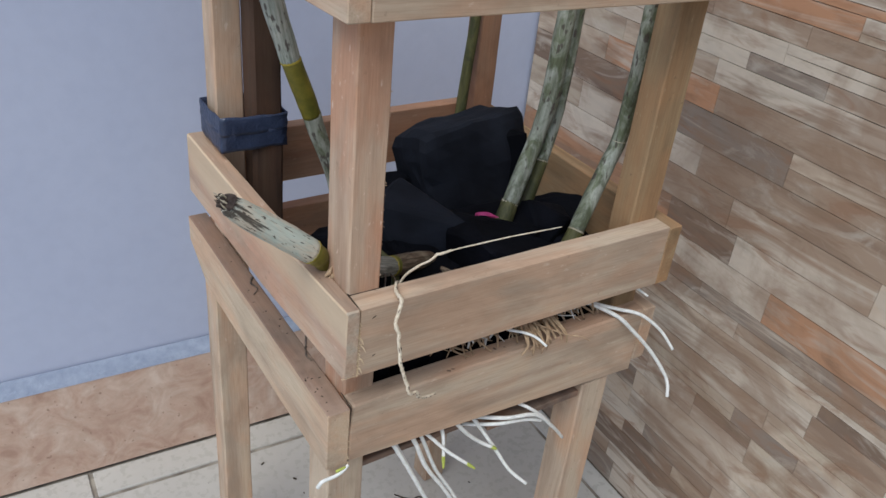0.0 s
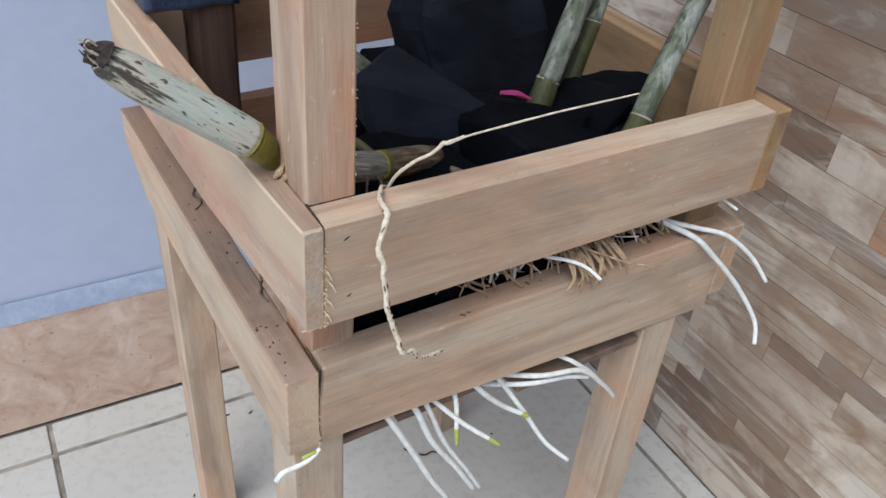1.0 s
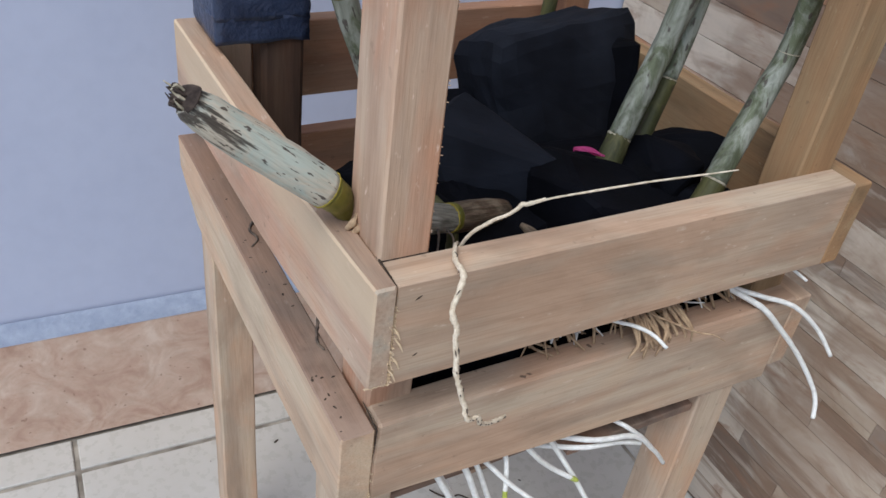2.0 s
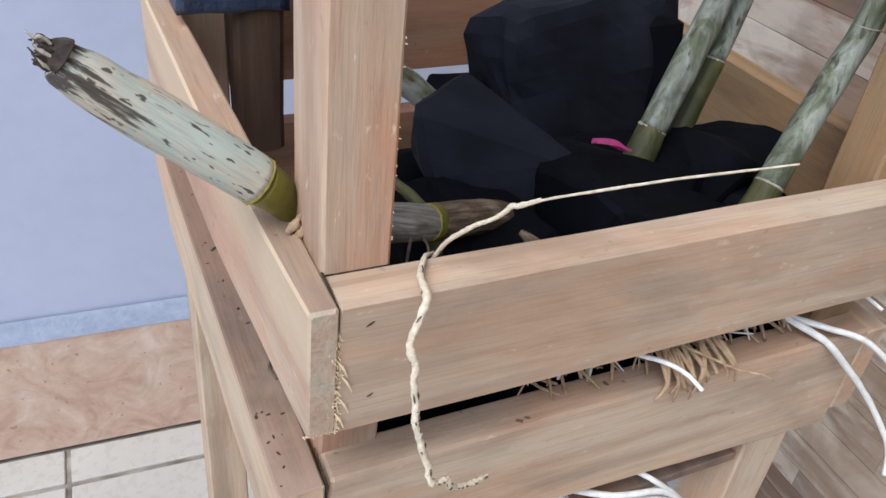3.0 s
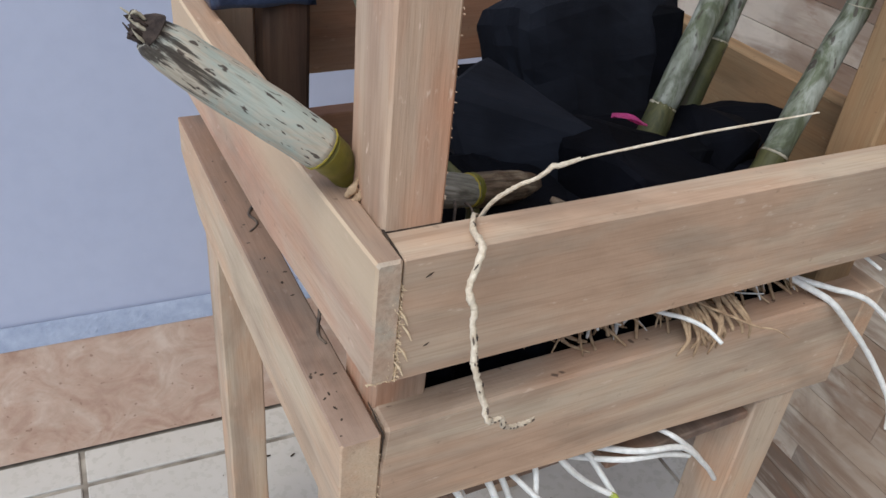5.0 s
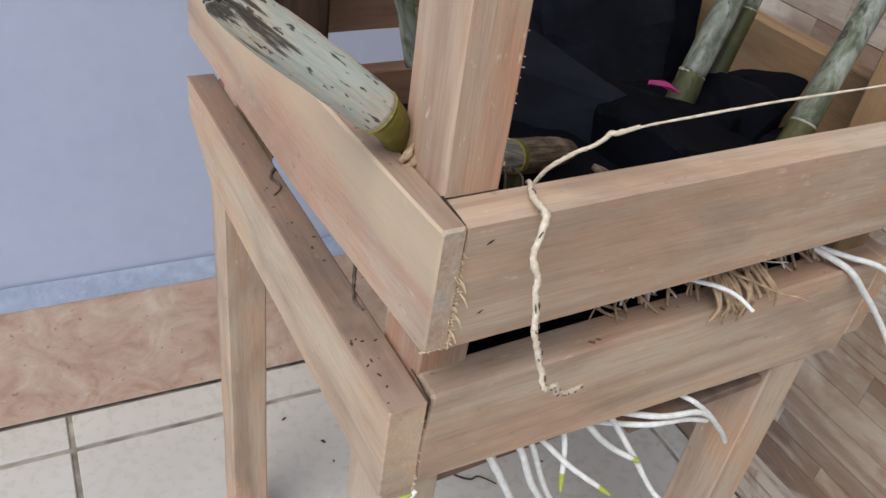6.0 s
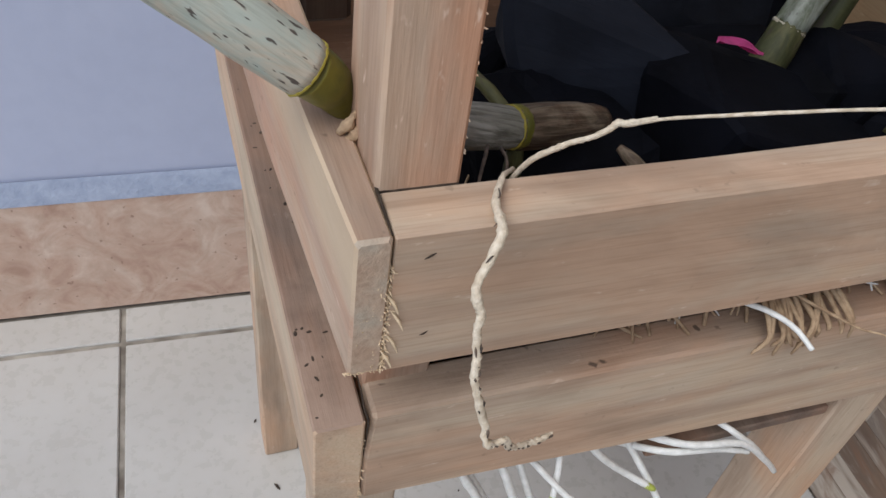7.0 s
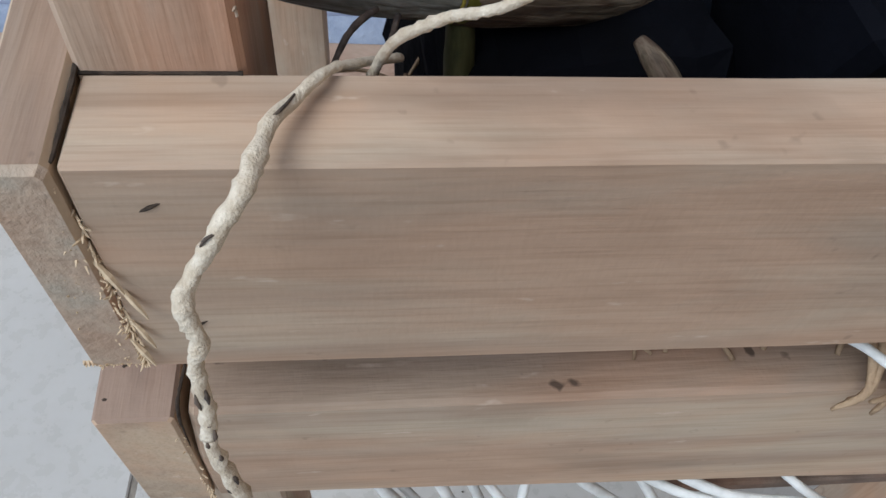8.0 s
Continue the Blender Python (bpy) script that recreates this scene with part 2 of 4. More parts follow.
def floor_tile_material():
    m, nt, b = material("glazed_floor_tile", 0.28, 0.45)
    v, _ = mapped(nt)
    n, s = noise_of(nt, v, 5, 4), noise_of(nt, v, 90, 3)
    col = ramp(nt, n, [(0.3, (0.43, 0.41, 0.375)), (0.7, (0.50, 0.485, 0.45))])
    col = mixed(nt, 0.5, col, ramp(nt, s, [(0.3, (0.9, 0.88, 0.85)), (0.6, (1, 1, 1))]), "MULTIPLY")
    dirt = noise_of(nt, v, 240, 2)
    col = mixed(nt, ramp(nt, dirt, [(0.78, (0, 0, 0)), (0.82, (0.4, 0.4, 0.4))]), col, (0.2, 0.16, 0.12))
    nt.links.new(col, b.inputs["Base Color"])
    nt.links.new(ramp(nt, s, [(0.3, (0.22, 0.22, 0.22)), (0.7, (0.38, 0.38, 0.38))]), b.inputs["Roughness"])
    bumped(nt, b, n, 0.05, 0.002)
    return m


def skirting_material():
    m, nt, b = material("peach_marbled_tile", 0.4, 0.4)
    v, _ = mapped(nt)
    n, s = noise_of(nt, v, 20, 6, 0.62, 1.4), noise_of(nt, v, 70, 4)
    col = ramp(nt, n, [(0.30, (0.45, 0.29, 0.215)), (0.45, (0.55, 0.385, 0.295)), (0.56, (0.60, 0.45, 0.355)), (0.70, (0.68, 0.55, 0.455))])
    col = mixed(nt, 0.4, col, ramp(nt, s, [(0.3, (0.72, 0.68, 0.64)), (0.6, (1, 1, 1))]), "MULTIPLY")
    pits = noise_of(nt, v, 130, 2)
    col = mixed(nt, ramp(nt, pits, [(0.69, (0, 0, 0)), (0.74, (0.6, 0.6, 0.6))]), col, (0.22, 0.12, 0.08))
    nt.links.new(col, b.inputs["Base Color"])
    bumped(nt, b, s, 0.12, 0.001)
    return m


def wall_paint():
    m, nt, b = material("lavender_blue_paint", 0.55, 0.3)
    v, _ = mapped(nt)
    n, s = noise_of(nt, v, 3, 4), noise_of(nt, v, 60, 4)
    col = ramp(nt, n, [(0.3, (0.46, 0.50, 0.645)), (0.7, (0.51, 0.55, 0.69))])
    col = mixed(nt, 0.25, col, ramp(nt, s, [(0.3, (0.85, 0.86, 0.88)), (0.6, (1, 1, 1))]), "MULTIPLY")
    nt.links.new(col, b.inputs["Base Color"])
    bumped(nt, b, s, 0.12, 0.0015)
    return m


def strip_material():
    """Ceramic cladding printed as weathered timber: one tone for each strip, grain along y."""
    m, nt, b = material("timber_print_cladding", 0.5, 0.35)
    v, rnd = mapped(nt, (1, 1, 1), 9.0)
    vs, _ = mapped(nt, (1, 0.14, 1), 9.0)
    grain = noise_of(nt, vs, 90, 6, 0.65, 0.5)
    blotch = noise_of(nt, vs, 22, 4, 0.6, 1.0)
    geo = nt.nodes.new("ShaderNodeNewGeometry")
    both = nt.nodes.new("ShaderNodeMath")
    both.operation = "ADD"
    nt.links.new(rnd, both.inputs[0])
    nt.links.new(geo.outputs["Random Per Island"], both.inputs[1])
    part_of = nt.nodes.new("ShaderNodeMath")
    part_of.operation = "FRACT"
    nt.links.new(both.outputs[0], part_of.inputs[0])
    tone = ramp(nt, part_of.outputs[0], [(0.0, (0.46, 0.385, 0.30)), (0.17, (0.60, 0.53, 0.445)), (0.36, (0.33, 0.245, 0.18)), (0.47, (0.245, 0.20, 0.165)),
                          (0.56, (0.43, 0.235, 0.135)), (0.66, (0.545, 0.475, 0.395)), (0.85, (0.50, 0.41, 0.32)), (0.94, (0.19, 0.135, 0.10))], "CONSTANT")
    col = mixed(nt, ramp(nt, blotch, [(0.52, (0, 0, 0)), (0.62, (0.75, 0.75, 0.75))]), tone, (0.225, 0.155, 0.11))
    col = mixed(nt, ramp(nt, blotch, [(0.34, (0.8, 0.8, 0.8)), (0.44, (0, 0, 0))]), col, (0.55, 0.48, 0.40))
    pt = nt.nodes.new("ShaderNodeMapping")
    pt.inputs["Scale"].default_value = (1, 0.34, 1)
    nt.links.new(nt.nodes.new("ShaderNodeNewGeometry").outputs["Position"], pt.inputs["Vector"])
    flame = noise_of(nt, pt.outputs["Vector"], 30, 5, 0.62, 1.2)
    col = mixed(nt, ramp(nt, flame, [(0.54, (0, 0, 0)), (0.66, (0.6, 0.6, 0.6))]), col, (0.255, 0.138, 0.08))
    col = mixed(nt, ramp(nt, flame, [(0.34, (0.6, 0.6, 0.6)), (0.46, (0, 0, 0))]), col, (0.47, 0.42, 0.355))
    place = nt.nodes.new("ShaderNodeNewGeometry").outputs["Position"]
    cloud = noise_of(nt, place, 9, 5, 0.6, 0.8)
    col = mixed(nt, ramp(nt, cloud, [(0.46, (0, 0, 0)), (0.62, (0.6, 0.6, 0.6))]), col, (0.25, 0.165, 0.11))
    col = mixed(nt, 0.8, col, ramp(nt, grain, [(0.30, (0.70, 0.66, 0.62)), (0.46, (0.96, 0.95, 0.93)), (0.75, (1.0, 1.0, 1.0))]), "MULTIPLY")
    nt.links.new(col, b.inputs["Base Color"])
    bumped(nt, b, grain, 0.25, 0.0012)
    return m


FLOOR_TILE, SKIRTING, PAINT, STRIP = floor_tile_material(), skirting_material(), wall_paint(), strip_material()
GROUT = plain("dirty_grout", (0.12, 0.10, 0.08), (0.38, 0.345, 0.29), 26, 0.9, 0.5, 0.002)
JOINTS = plain("brown_cladding_joints", (0.20, 0.145, 0.105), (0.33, 0.26, 0.20), 40, 0.8, 0.3, 0.002)
MORTAR = plain("grey_blue_mortar", (0.235, 0.275, 0.365), (0.32, 0.36, 0.455), 70, 0.8, 0.5, 0.002)


# ---- mesh helpers ----
def finish(name, bm, mat, parent=None, label="", smooth=False):
    mesh = bpy.data.meshes.new(name)
    bmesh.ops.recalc_face_normals(bm, faces=bm.faces[:])
    for f in bm.faces:
        f.smooth = smooth
    bm.to_mesh(mesh)
    bm.free()
    mesh.materials.append(mat)
    ob = new(name, mesh)
    if parent is not None:
        ob.parent = parent
    if label:
        ob["label"] = label
    return ob


def part(name, bm, mat, parent, label="", smooth=False):
    return finish(name, bm, mat, parent, label, smooth)


def timber(length, width, height, seed=0, bevel=0.0008, rings=14, wobble=0.0004, warp=None):
    """A sawn bar along x from 0 to length, width along y, height along z, with worn edges and slightly uneven faces."""
    bm = bmesh.new()
    w, h, e = width, height, bevel
    prof = [(e, 0), (w / 2, 0), (w - e, 0), (w, e), (w, h / 2), (w, h - e), (w - e, h), (w / 2, h), (e, h), (0, h - e), (0, h / 2), (0, e)]
    loops = []
    stations = [0, e] + [length * i / rings for i in range(1, rings)] + [length - e, length]
    for i, x in enumerate(stations):
        end = i in (0, len(stations) - 1)
        loop = []
        for y, z in prof:
            if end:
                y, z = w / 2 + (y - w / 2) * (1 - 2 * e / w), h / 2 + (z - h / 2) * (1 - 2 * e / h)
            p = Vector((x, y, z))
            q = noise.noise_vector(Vector((x * 22 + seed * 7.3, y * 30, z * 30)))
            p += Vector((0.3 * q.x, q.y, q.z)) * wobble
            if warp:
                p = warp(p)
            loop.append(bm.verts.new(p))
        loops.append(loop)
    n = len(prof)
    for a, b in zip(loops, loops[1:]):
        for k in range(n):
            bm.faces.new((a[k], a[(k + 1) % n], b[(k + 1) % n], b[k]))
    bm.faces.new(loops[0])
    bm.faces.new(loops[-1][::-1])
    return bm


def tube(points, radii, sides=10, seed=0, lump=0.0, bm=None, steps=5, ribs=0.0):
    """A rounded rod through points (smoothed), with one radius per point and an uneven skin."""
    bm = bm or bmesh.new()
    pts = [Vector(p) for p in points]
    rr = list(radii) if isinstance(radii, (list, tuple)) else [radii] * len(pts)
    line, rad = [], []
    for i in range(len(pts) - 1):
        p0, p1, p2, p3 = pts[max(i - 1, 0)], pts[i], pts[i + 1], pts[min(i + 2, len(pts) - 1)]
        for s in range(steps):
            t = s / steps
            line.append(0.5 * (2 * p1 + (p2 - p0) * t + (2 * p0 - 5 * p1 + 4 * p2 - p3) * t * t + (3 * p1 - p0 - 3 * p2 + p3) * t ** 3))
            rad.append(rr[i] + (rr[i + 1] - rr[i]) * t)
    line.append(pts[-1])
    rad.append(rr[-1])
    side = None
    loops = []
    for i, p in enumerate(line):
        d = (line[min(i + 1, len(line) - 1)] - line[max(i - 1, 0)]).normalized()
        if side is None:
            side = d.orthogonal().normalized()
        side = (side - d * side.dot(d)).normalized()
        up = d.cross(side)
        loop = []
        for k in range(sides):
            a = 2 * math.pi * k / sides
            o = side * math.cos(a) + up * math.sin(a)
            r = rad[i]
            if lump:
                r *= 1 + lump * noise.noise(p * (0.9 / max(rad[i], 1e-4)) + o * 0.6 + Vector((seed * 5.1, 0, 0)))
            if ribs:
                r *= 1 + ribs * noise.noise(Vector((math.cos(a) * 4.5, math.sin(a) * 4.5, seed + 18 * p.x)))
            loop.append(bm.verts.new(p + o * r))
        loops.append(loop)
    for a, b in zip(loops, loops[1:]):
        for k in range(sides):
            bm.faces.new((a[k], a[(k + 1) % sides], b[(k + 1) % sides], b[k]))
    bm.faces.new(loops[0][::-1])
    bm.faces.new(loops[-1])
    return bm


def slab(lx, ly, lz, bevel):
    bm = bmesh.new()
    bmesh.ops.create_cube(bm, size=1)
    for v in bm.verts:
        v.co = Vector(((v.co.x + 0.5) * lx, (v.co.y + 0.5) * ly, (v.co.z + 0.5) * lz))
    if bevel:
        bmesh.ops.bevel(bm, geom=bm.edges[:], offset=bevel, segments=1, affect="EDGES")
    return bm


# ---- the room: floor, skirting, two walls ----
ROOM = pose(-0.117, 0.452, 0, 0, 0, -3.0)
WALL_U, WALL_V, SKIRT_V, SKIRT_H, PITCH = 0.660, 0.066, 0.050, 0.158, 0.625


def room_box(name, u0, u1, v0, v1, z0, z1, mat, bevel=0.0, label="", parent=None):
    ob = finish(name, slab(u1 - u0, v1 - v0, z1 - z0, bevel), mat, parent, label)
    ob.matrix_basis = ROOM @ pose(u0, v0, z0)
    return ob


floor = room_box("floor", -6, WALL_U + 0.3, -6, WALL_V + 0.3, -0.10, -0.003, GROUT)
tagged(floor, "pale glazed tile floor with dark dirty grout", "floor", kind="structure")
wall_blue = room_box("wall_blue", -6, WALL_U + 0.3, WALL_V, WALL_V + 0.15, -0.05, 2.7, PAINT)
tagged(wall_blue, "lavender blue painted plaster wall", "wall", kind="structure")
wall_clad = room_box("wall_clad", WALL_U, WALL_U + 0.15, -6, WALL_V - 0.002, -0.05, 2.7, JOINTS)
tagged(wall_clad, "wall clad in timber-look ceramic strips", "wall", kind="structure")
skirting = room_box("baseboard", -6, WALL_U - 0.004, SKIRT_V, WALL_V - 0.001, 0.002, SKIRT_H, SKIRTING, 0.0015)
tagged(skirting, "peach marbled ceramic skirting along the blue wall", "baseboard", kind="structure")
def mortar_fillet(length, steps=260):
    """A hand-drawn slope of painted mortar from the skirting's front edge up to the wall, uneven along both borders."""
    bm = bmesh.new()
    rows = []
    for i in range(steps + 1):
        x = length * (i / steps) ** 0.45
        lo = 0.0016 * noise.noise(Vector((x * 26, 0, 1))) + 0.0010 * noise.noise(Vector((x * 90, 0, 2)))
        hi = 0.0020 * noise.noise(Vector((x * 18, 5, 1))) + 0.0012 * noise.noise(Vector((x * 70, 5, 2)))
        pts = ((0.0016, -0.0022 + lo), (0.0052, 0.0040 + 0.5 * lo), (0.0126, 0.0135 + hi), (0.0155, 0.0165 + hi), (0.0158, -0.0030))
        rows.append([bm.verts.new((length - x, y - 0.0022, z)) for y, z in pts])
    for p, q in zip(rows, rows[1:]):
        for k in range(5):
            bm.faces.new((p[k], p[(k + 1) % 5], q[(k + 1) % 5], q[k]))
    bm.faces.new(rows[0])
    bm.faces.new(rows[-1][::-1])
    return bm


ledge = finish("trim", mortar_fillet(6 + WALL_U - 0.006), MORTAR)
ledge.matrix_basis = ROOM @ pose(-6, SKIRT_V, SKIRT_H)
tagged(ledge, "uneven painted mortar slope above the skirting", "trim", kind="structure")

# ---- the stand ----
T, F = 0.015, 0.0185
stand = tagged(new("plant_stand"), "pale sawn pine plant stand with slatted basket and long legs", "plant stand")


def along(x, y, z, rz=0.0, ry=0.0):
    return pose(x, y, z, 0, ry, rz)


def bar(name, m, length, width, height, mat=PALE, label="", **kw):
    ob = part(name, timber(length, width, height, **kw), mat, stand, label)
    ob.matrix_basis = m
    return ob


UZ0, UZ1, LZ0, LZ1, RZ0 = 0.497, 0.555, 0.407, 0.4655, 0.750
W, D = 0.330, 0.309


def notched(p):
    """The far lower corner of the long side board is sawn off at a slant."""
    k = max(0.0, (p.x - (D - 0.045)) / 0.045)
    p.z = p.z + (0.054 - p.z) / 0.054 * 0.026 * k
    return p


def waney(p):
    """The upper side board is thinner at its front end, where the log's edge ran out."""
    p.y *= (0.0106 + 0.0055 * min(1.0, p.x / 0.13)) / T
    return p


# long side boards run front to back, the front and rear boards sit between them
upper_side = bar("side_board", along(T, 0, UZ0, 90.7, -1.3), D, T, UZ1 - UZ0 + 0.001, SAPWOOD, "side board with pale sapwood along its top", seed=1, bevel=0.0012, warp=waney)
bar("side_board", along(W, 0, UZ0 - 0.004, 90, -1.0), D, T, UZ1 - UZ0, AMBER, "amber-toned side board with inner shade in its colour", seed=2)
bar("front_board", along(T + 0.0002, 0, UZ0, 0, 0.6), W - 2 * T - 0.0004, F, UZ1 - UZ0, seed=3, bevel=0.0005)
bar("rear_board", along(T - 0.0032, D - T, UZ0 + 0.006), W - 2 * T + 0.0025, T, UZ1 - UZ0, REDDISH, "reddish rear board, shade deepened into its colour", seed=4)
def tapered(p):
    """The lower front board is sawn a little deeper towards its right end."""
    if p.x < 0.002:
        p.x += 0.0021 * max(0.0, p.z / (LZ1 - LZ0) - 0.6) / 0.4
    p.z = p.z + (1 - p.z / (LZ1 - LZ0)) * (0.003 - 0.0155 * p.x / 0.30)
    return p


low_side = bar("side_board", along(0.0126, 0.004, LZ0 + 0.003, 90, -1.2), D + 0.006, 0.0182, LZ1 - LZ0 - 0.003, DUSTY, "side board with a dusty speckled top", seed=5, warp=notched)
bar("side_board", along(W, 0.004, LZ0 - 0.003, 90), D, T, LZ1 - LZ0, seed=6)
low_front = bar("front_board", along(0.0131, 0.004, LZ0 + 0.0008, 0, 0.4), W - 0.0135 - T, 0.0186, LZ1 - LZ0, seed=7, bevel=0.0014, warp=tapered)
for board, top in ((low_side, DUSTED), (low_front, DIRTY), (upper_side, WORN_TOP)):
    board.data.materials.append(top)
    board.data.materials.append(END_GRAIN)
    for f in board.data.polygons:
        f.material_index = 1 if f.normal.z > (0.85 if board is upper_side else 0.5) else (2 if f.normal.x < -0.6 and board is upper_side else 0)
bar("rear_board", along(0.0125, D - T, LZ0 + 0.006), W - 0.0127 - T, T, LZ1 - LZ0, REDDISH, "reddish rear board, shade deepened into its colour", seed=8)
bar("side_rail", along(T - 0.004, -0.004, RZ0, 91.5), D + 0.008, T, 0.055, seed=9)
bar("side_rail", along(W + 0.004, -0.004, RZ0 - 0.004, 90), D + 0.008, T, 0.055, seed=10)
bar("front_rail", along(T - 0.0037, -0.004, RZ0, 0, 0.6), W - 2 * T + 0.0074, T, 0.055, seed=11)
bar("rear_rail", along(T - 0.008, D - T + 0.004, RZ0), W - 2 * T + 0.011, T, 0.055, seed=12)
P = 0.0249


def upright(name, x, y, z0, z1, wx, wy, mat, seed):
    bar(name, pose(x, y + wy, z0, 0, -90, 0) @ pose(0, 0, 0, 180, 0, 0), z1 - z0, wy, wx, mat, seed=seed, bevel=0.0012, rings=22)


for k, (px, py) in enumerate(((T, F), (W - T - 0.0295, F), (T - 0.003, D - T - P), (W - T - P, D - T - P))):
    upright("post", px, py, LZ0 + 0.002, 0.80, 0.0295 if k == 1 else P, 0.034 if k == 0 else P, (FLECKED, AMBER, PALE, REDDISH)[k], 20 + k)
for k, (px, py, w, d, z1) in enumerate(((-0.001, 0.0100, 0.031, 0.034, LZ0 - 0.0002), (0.2570, 0.0055, 0.032, 0.032, 0.3940), (0.0052, 0.2830, 0.031, 0.030, LZ0 + 0.004), (0.2850, 0.2740, 0.031, 0.030, LZ0 - 0.001))):
    upright("leg", px, py, 0.0, z1, w, d, PALE, 26 + k)
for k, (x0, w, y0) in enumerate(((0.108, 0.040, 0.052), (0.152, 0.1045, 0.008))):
    bar("bottom_slat", along(x0 + w, y0, 0.3790, 90), D - y0 - 0.034, w, 0.006, SHADED, "bottom slat in a shade-darkened brown", seed=30 + k)
bar("cross_slat", along(0.032, 0.0215, 0.3790, 0), 0.118, 0.028, 0.006, SHADED, "cross slat in a shade-darkened brown", seed=41)
bar("cross_cleat", along(0.108, 0.12, 0.3852, 0), 0.206, 0.025, 0.013, SHADED, "cross cleat in a shade-darkened brown", seed=40)

# ---- what stands in the basket ----
stake = finish("wooden_stake", timber(0.36, 0.024, 0.028, seed=51, bevel=0.003, wobble=0.0012), DARKWOOD)
stake.matrix_basis = pose(0.064, 0.2445, 0.478, 0, -90, 0)
tagged(stake, "dark-stained wooden stake taped to the rear post", "stake")


def wrap(x0, x1, y0, y1, z0, z1, seed, turns=44):
    """A crumpled band of plastic tape round two bars."""
    bm = bmesh.new()
    def ring(grow, k, rows=6):
        out = []
        for r in range(rows + 1):
            loop = []
            for i in range(turns):
                t = i / turns * 4
                s, f = int(t), t - int(t)
                x, y = ((x0 + (x1 - x0) * f, y0), (x1, y0 + (y1 - y0) * f), (x1 - (x1 - x0) * f, y1), (x0, y1 - (y1 - y0) * f))[s]
                c = Vector(((x0 + x1) / 2, (y0 + y1) / 2, 0))
                d = Vector((x, y, 0)) - c
                z = z0 + (z1 - z0) * r / rows
                edge = 0.0022 * noise.noise(Vector((x * 60, y * 60, seed + r * 3.0))) if r in (0, rows) else 0
                crease = 0.0009 * noise.noise(Vector((x * 90, y * 90, z * 240 + seed)))
                p = c + d + d.normalized() * (grow + max(crease, -0.0004))
                loop.append(bm.verts.new((p.x, p.y, z + edge)))
            out.append(loop)
        return out
    outer, inner = ring(0.0016, 0), ring(0.0006, 1)
    for a in (outer, inner):
        for lo, hi in zip(a, a[1:]):
            for i in range(turns):
                bm.faces.new((lo[i], lo[(i + 1) % turns], hi[(i + 1) % turns], hi[i]))
    for e in (0, -1):
        for i in range(turns):
            bm.faces.new((outer[e][i], outer[e][(i + 1) % turns], inner[e][(i + 1) % turns], inner[e][i]))
    return bm


tape = tagged(new("plastic_tape"), "crumpled blue-black plastic tape binding post and stake", "tape")
part("band", wrap(0.0075, 0.0655, 0.2437, 0.2955, 0.568, 0.585, 3), TAPE, tape, smooth=True)
part("band", wrap(0.0072, 0.0658, 0.2434, 0.2958, 0.583, 0.599, 8), TAPE, tape, smooth=True)


def lump_mesh(sx, sy, sz, seed, sharp=17):
    """A broken, angular lump of charcoal."""
    rnd = random.Random(seed)
    bm = bmesh.new()
    for _ in range(sharp):
        d = Vector((rnd.uniform(-1, 1), rnd.uniform(-1, 1), rnd.uniform(-1, 1)))
        m = max(abs(d.x), abs(d.y), abs(d.z))
        d = d / m * rnd.uniform(0.8, 1.0)
        bm.verts.new((d.x * sx / 2, d.y * sy / 2, d.z * sz / 2))
    got = bmesh.ops.convex_hull(bm, input=bm.verts[:])
    bmesh.ops.delete(bm, geom=[g for g in got["geom_interior"] if isinstance(g, bmesh.types.BMVert)], context="VERTS")
    bmesh.ops.dissolve_limit(bm, angle_limit=radians(14), verts=bm.verts[:], edges=bm.edges[:])
    bmesh.ops.bevel(bm, geom=bm.edges[:], offset=min(sx, sy, sz) * 0.05, segments=1, affect="EDGES", clamp_overlap=True)
    bmesh.ops.triangulate(bm, faces=bm.faces[:])
    bmesh.ops.subdivide_edges(bm, edges=[e for e in bm.edges if e.calc_length() > 0.009], cuts=3, use_grid_fill=True)
    for v in bm.verts:
        v.co += noise.noise_vector(v.co * 60 + Vector((seed, 0, 0))) * 0.0012
    return bm


def block_mesh(sx, sy, sz, seed, rough=0.0035, chip=0.97):
    """A squared lump with chipped corners and uneven faces."""
    bm = bmesh.new()
    bmesh.ops.create_cube(bm, size=1)
    bmesh.ops.subdivide_edges(bm, edges=bm.edges[:], cuts=7, use_grid_fill=True)
    for v in bm.verts:
        c = v.co * 2
        k = sum(abs(q) > 0.99 for q in c)
        shrink = (1, 1, chip, chip * chip)[k]
        p = Vector((c.x * sx, c.y * sy, c.z * sz)) / 2 * shrink
        a = noise.noise_vector(p * 22 + Vector((seed, 0, 0)))
        b = noise.noise_vector(p * 75 + Vector((0, seed, 0)))
        v.co = p + a * rough + b * rough * 0.35
    return bm


def charcoal(x, y, z, sx, sy, sz, rz, tilt, seed, big=None, mat=CHAR):
    ob = finish("charcoal_lump", block_mesh(sx, sy, sz, seed, *big) if big else lump_mesh(sx, sy, sz, seed), mat)
    ob.matrix_basis = pose(x, y, z, tilt, tilt * 0.4, rz)
    tagged(ob, "large squared lump of charcoal, bluish sheen painted in" if sx > 0.12 else "broad facetted lump of charcoal, bluish sheen painted in" if mat is SHEENED else "angular lump of matt black charcoal among the canes", "charcoal", group="charcoal in the basket")


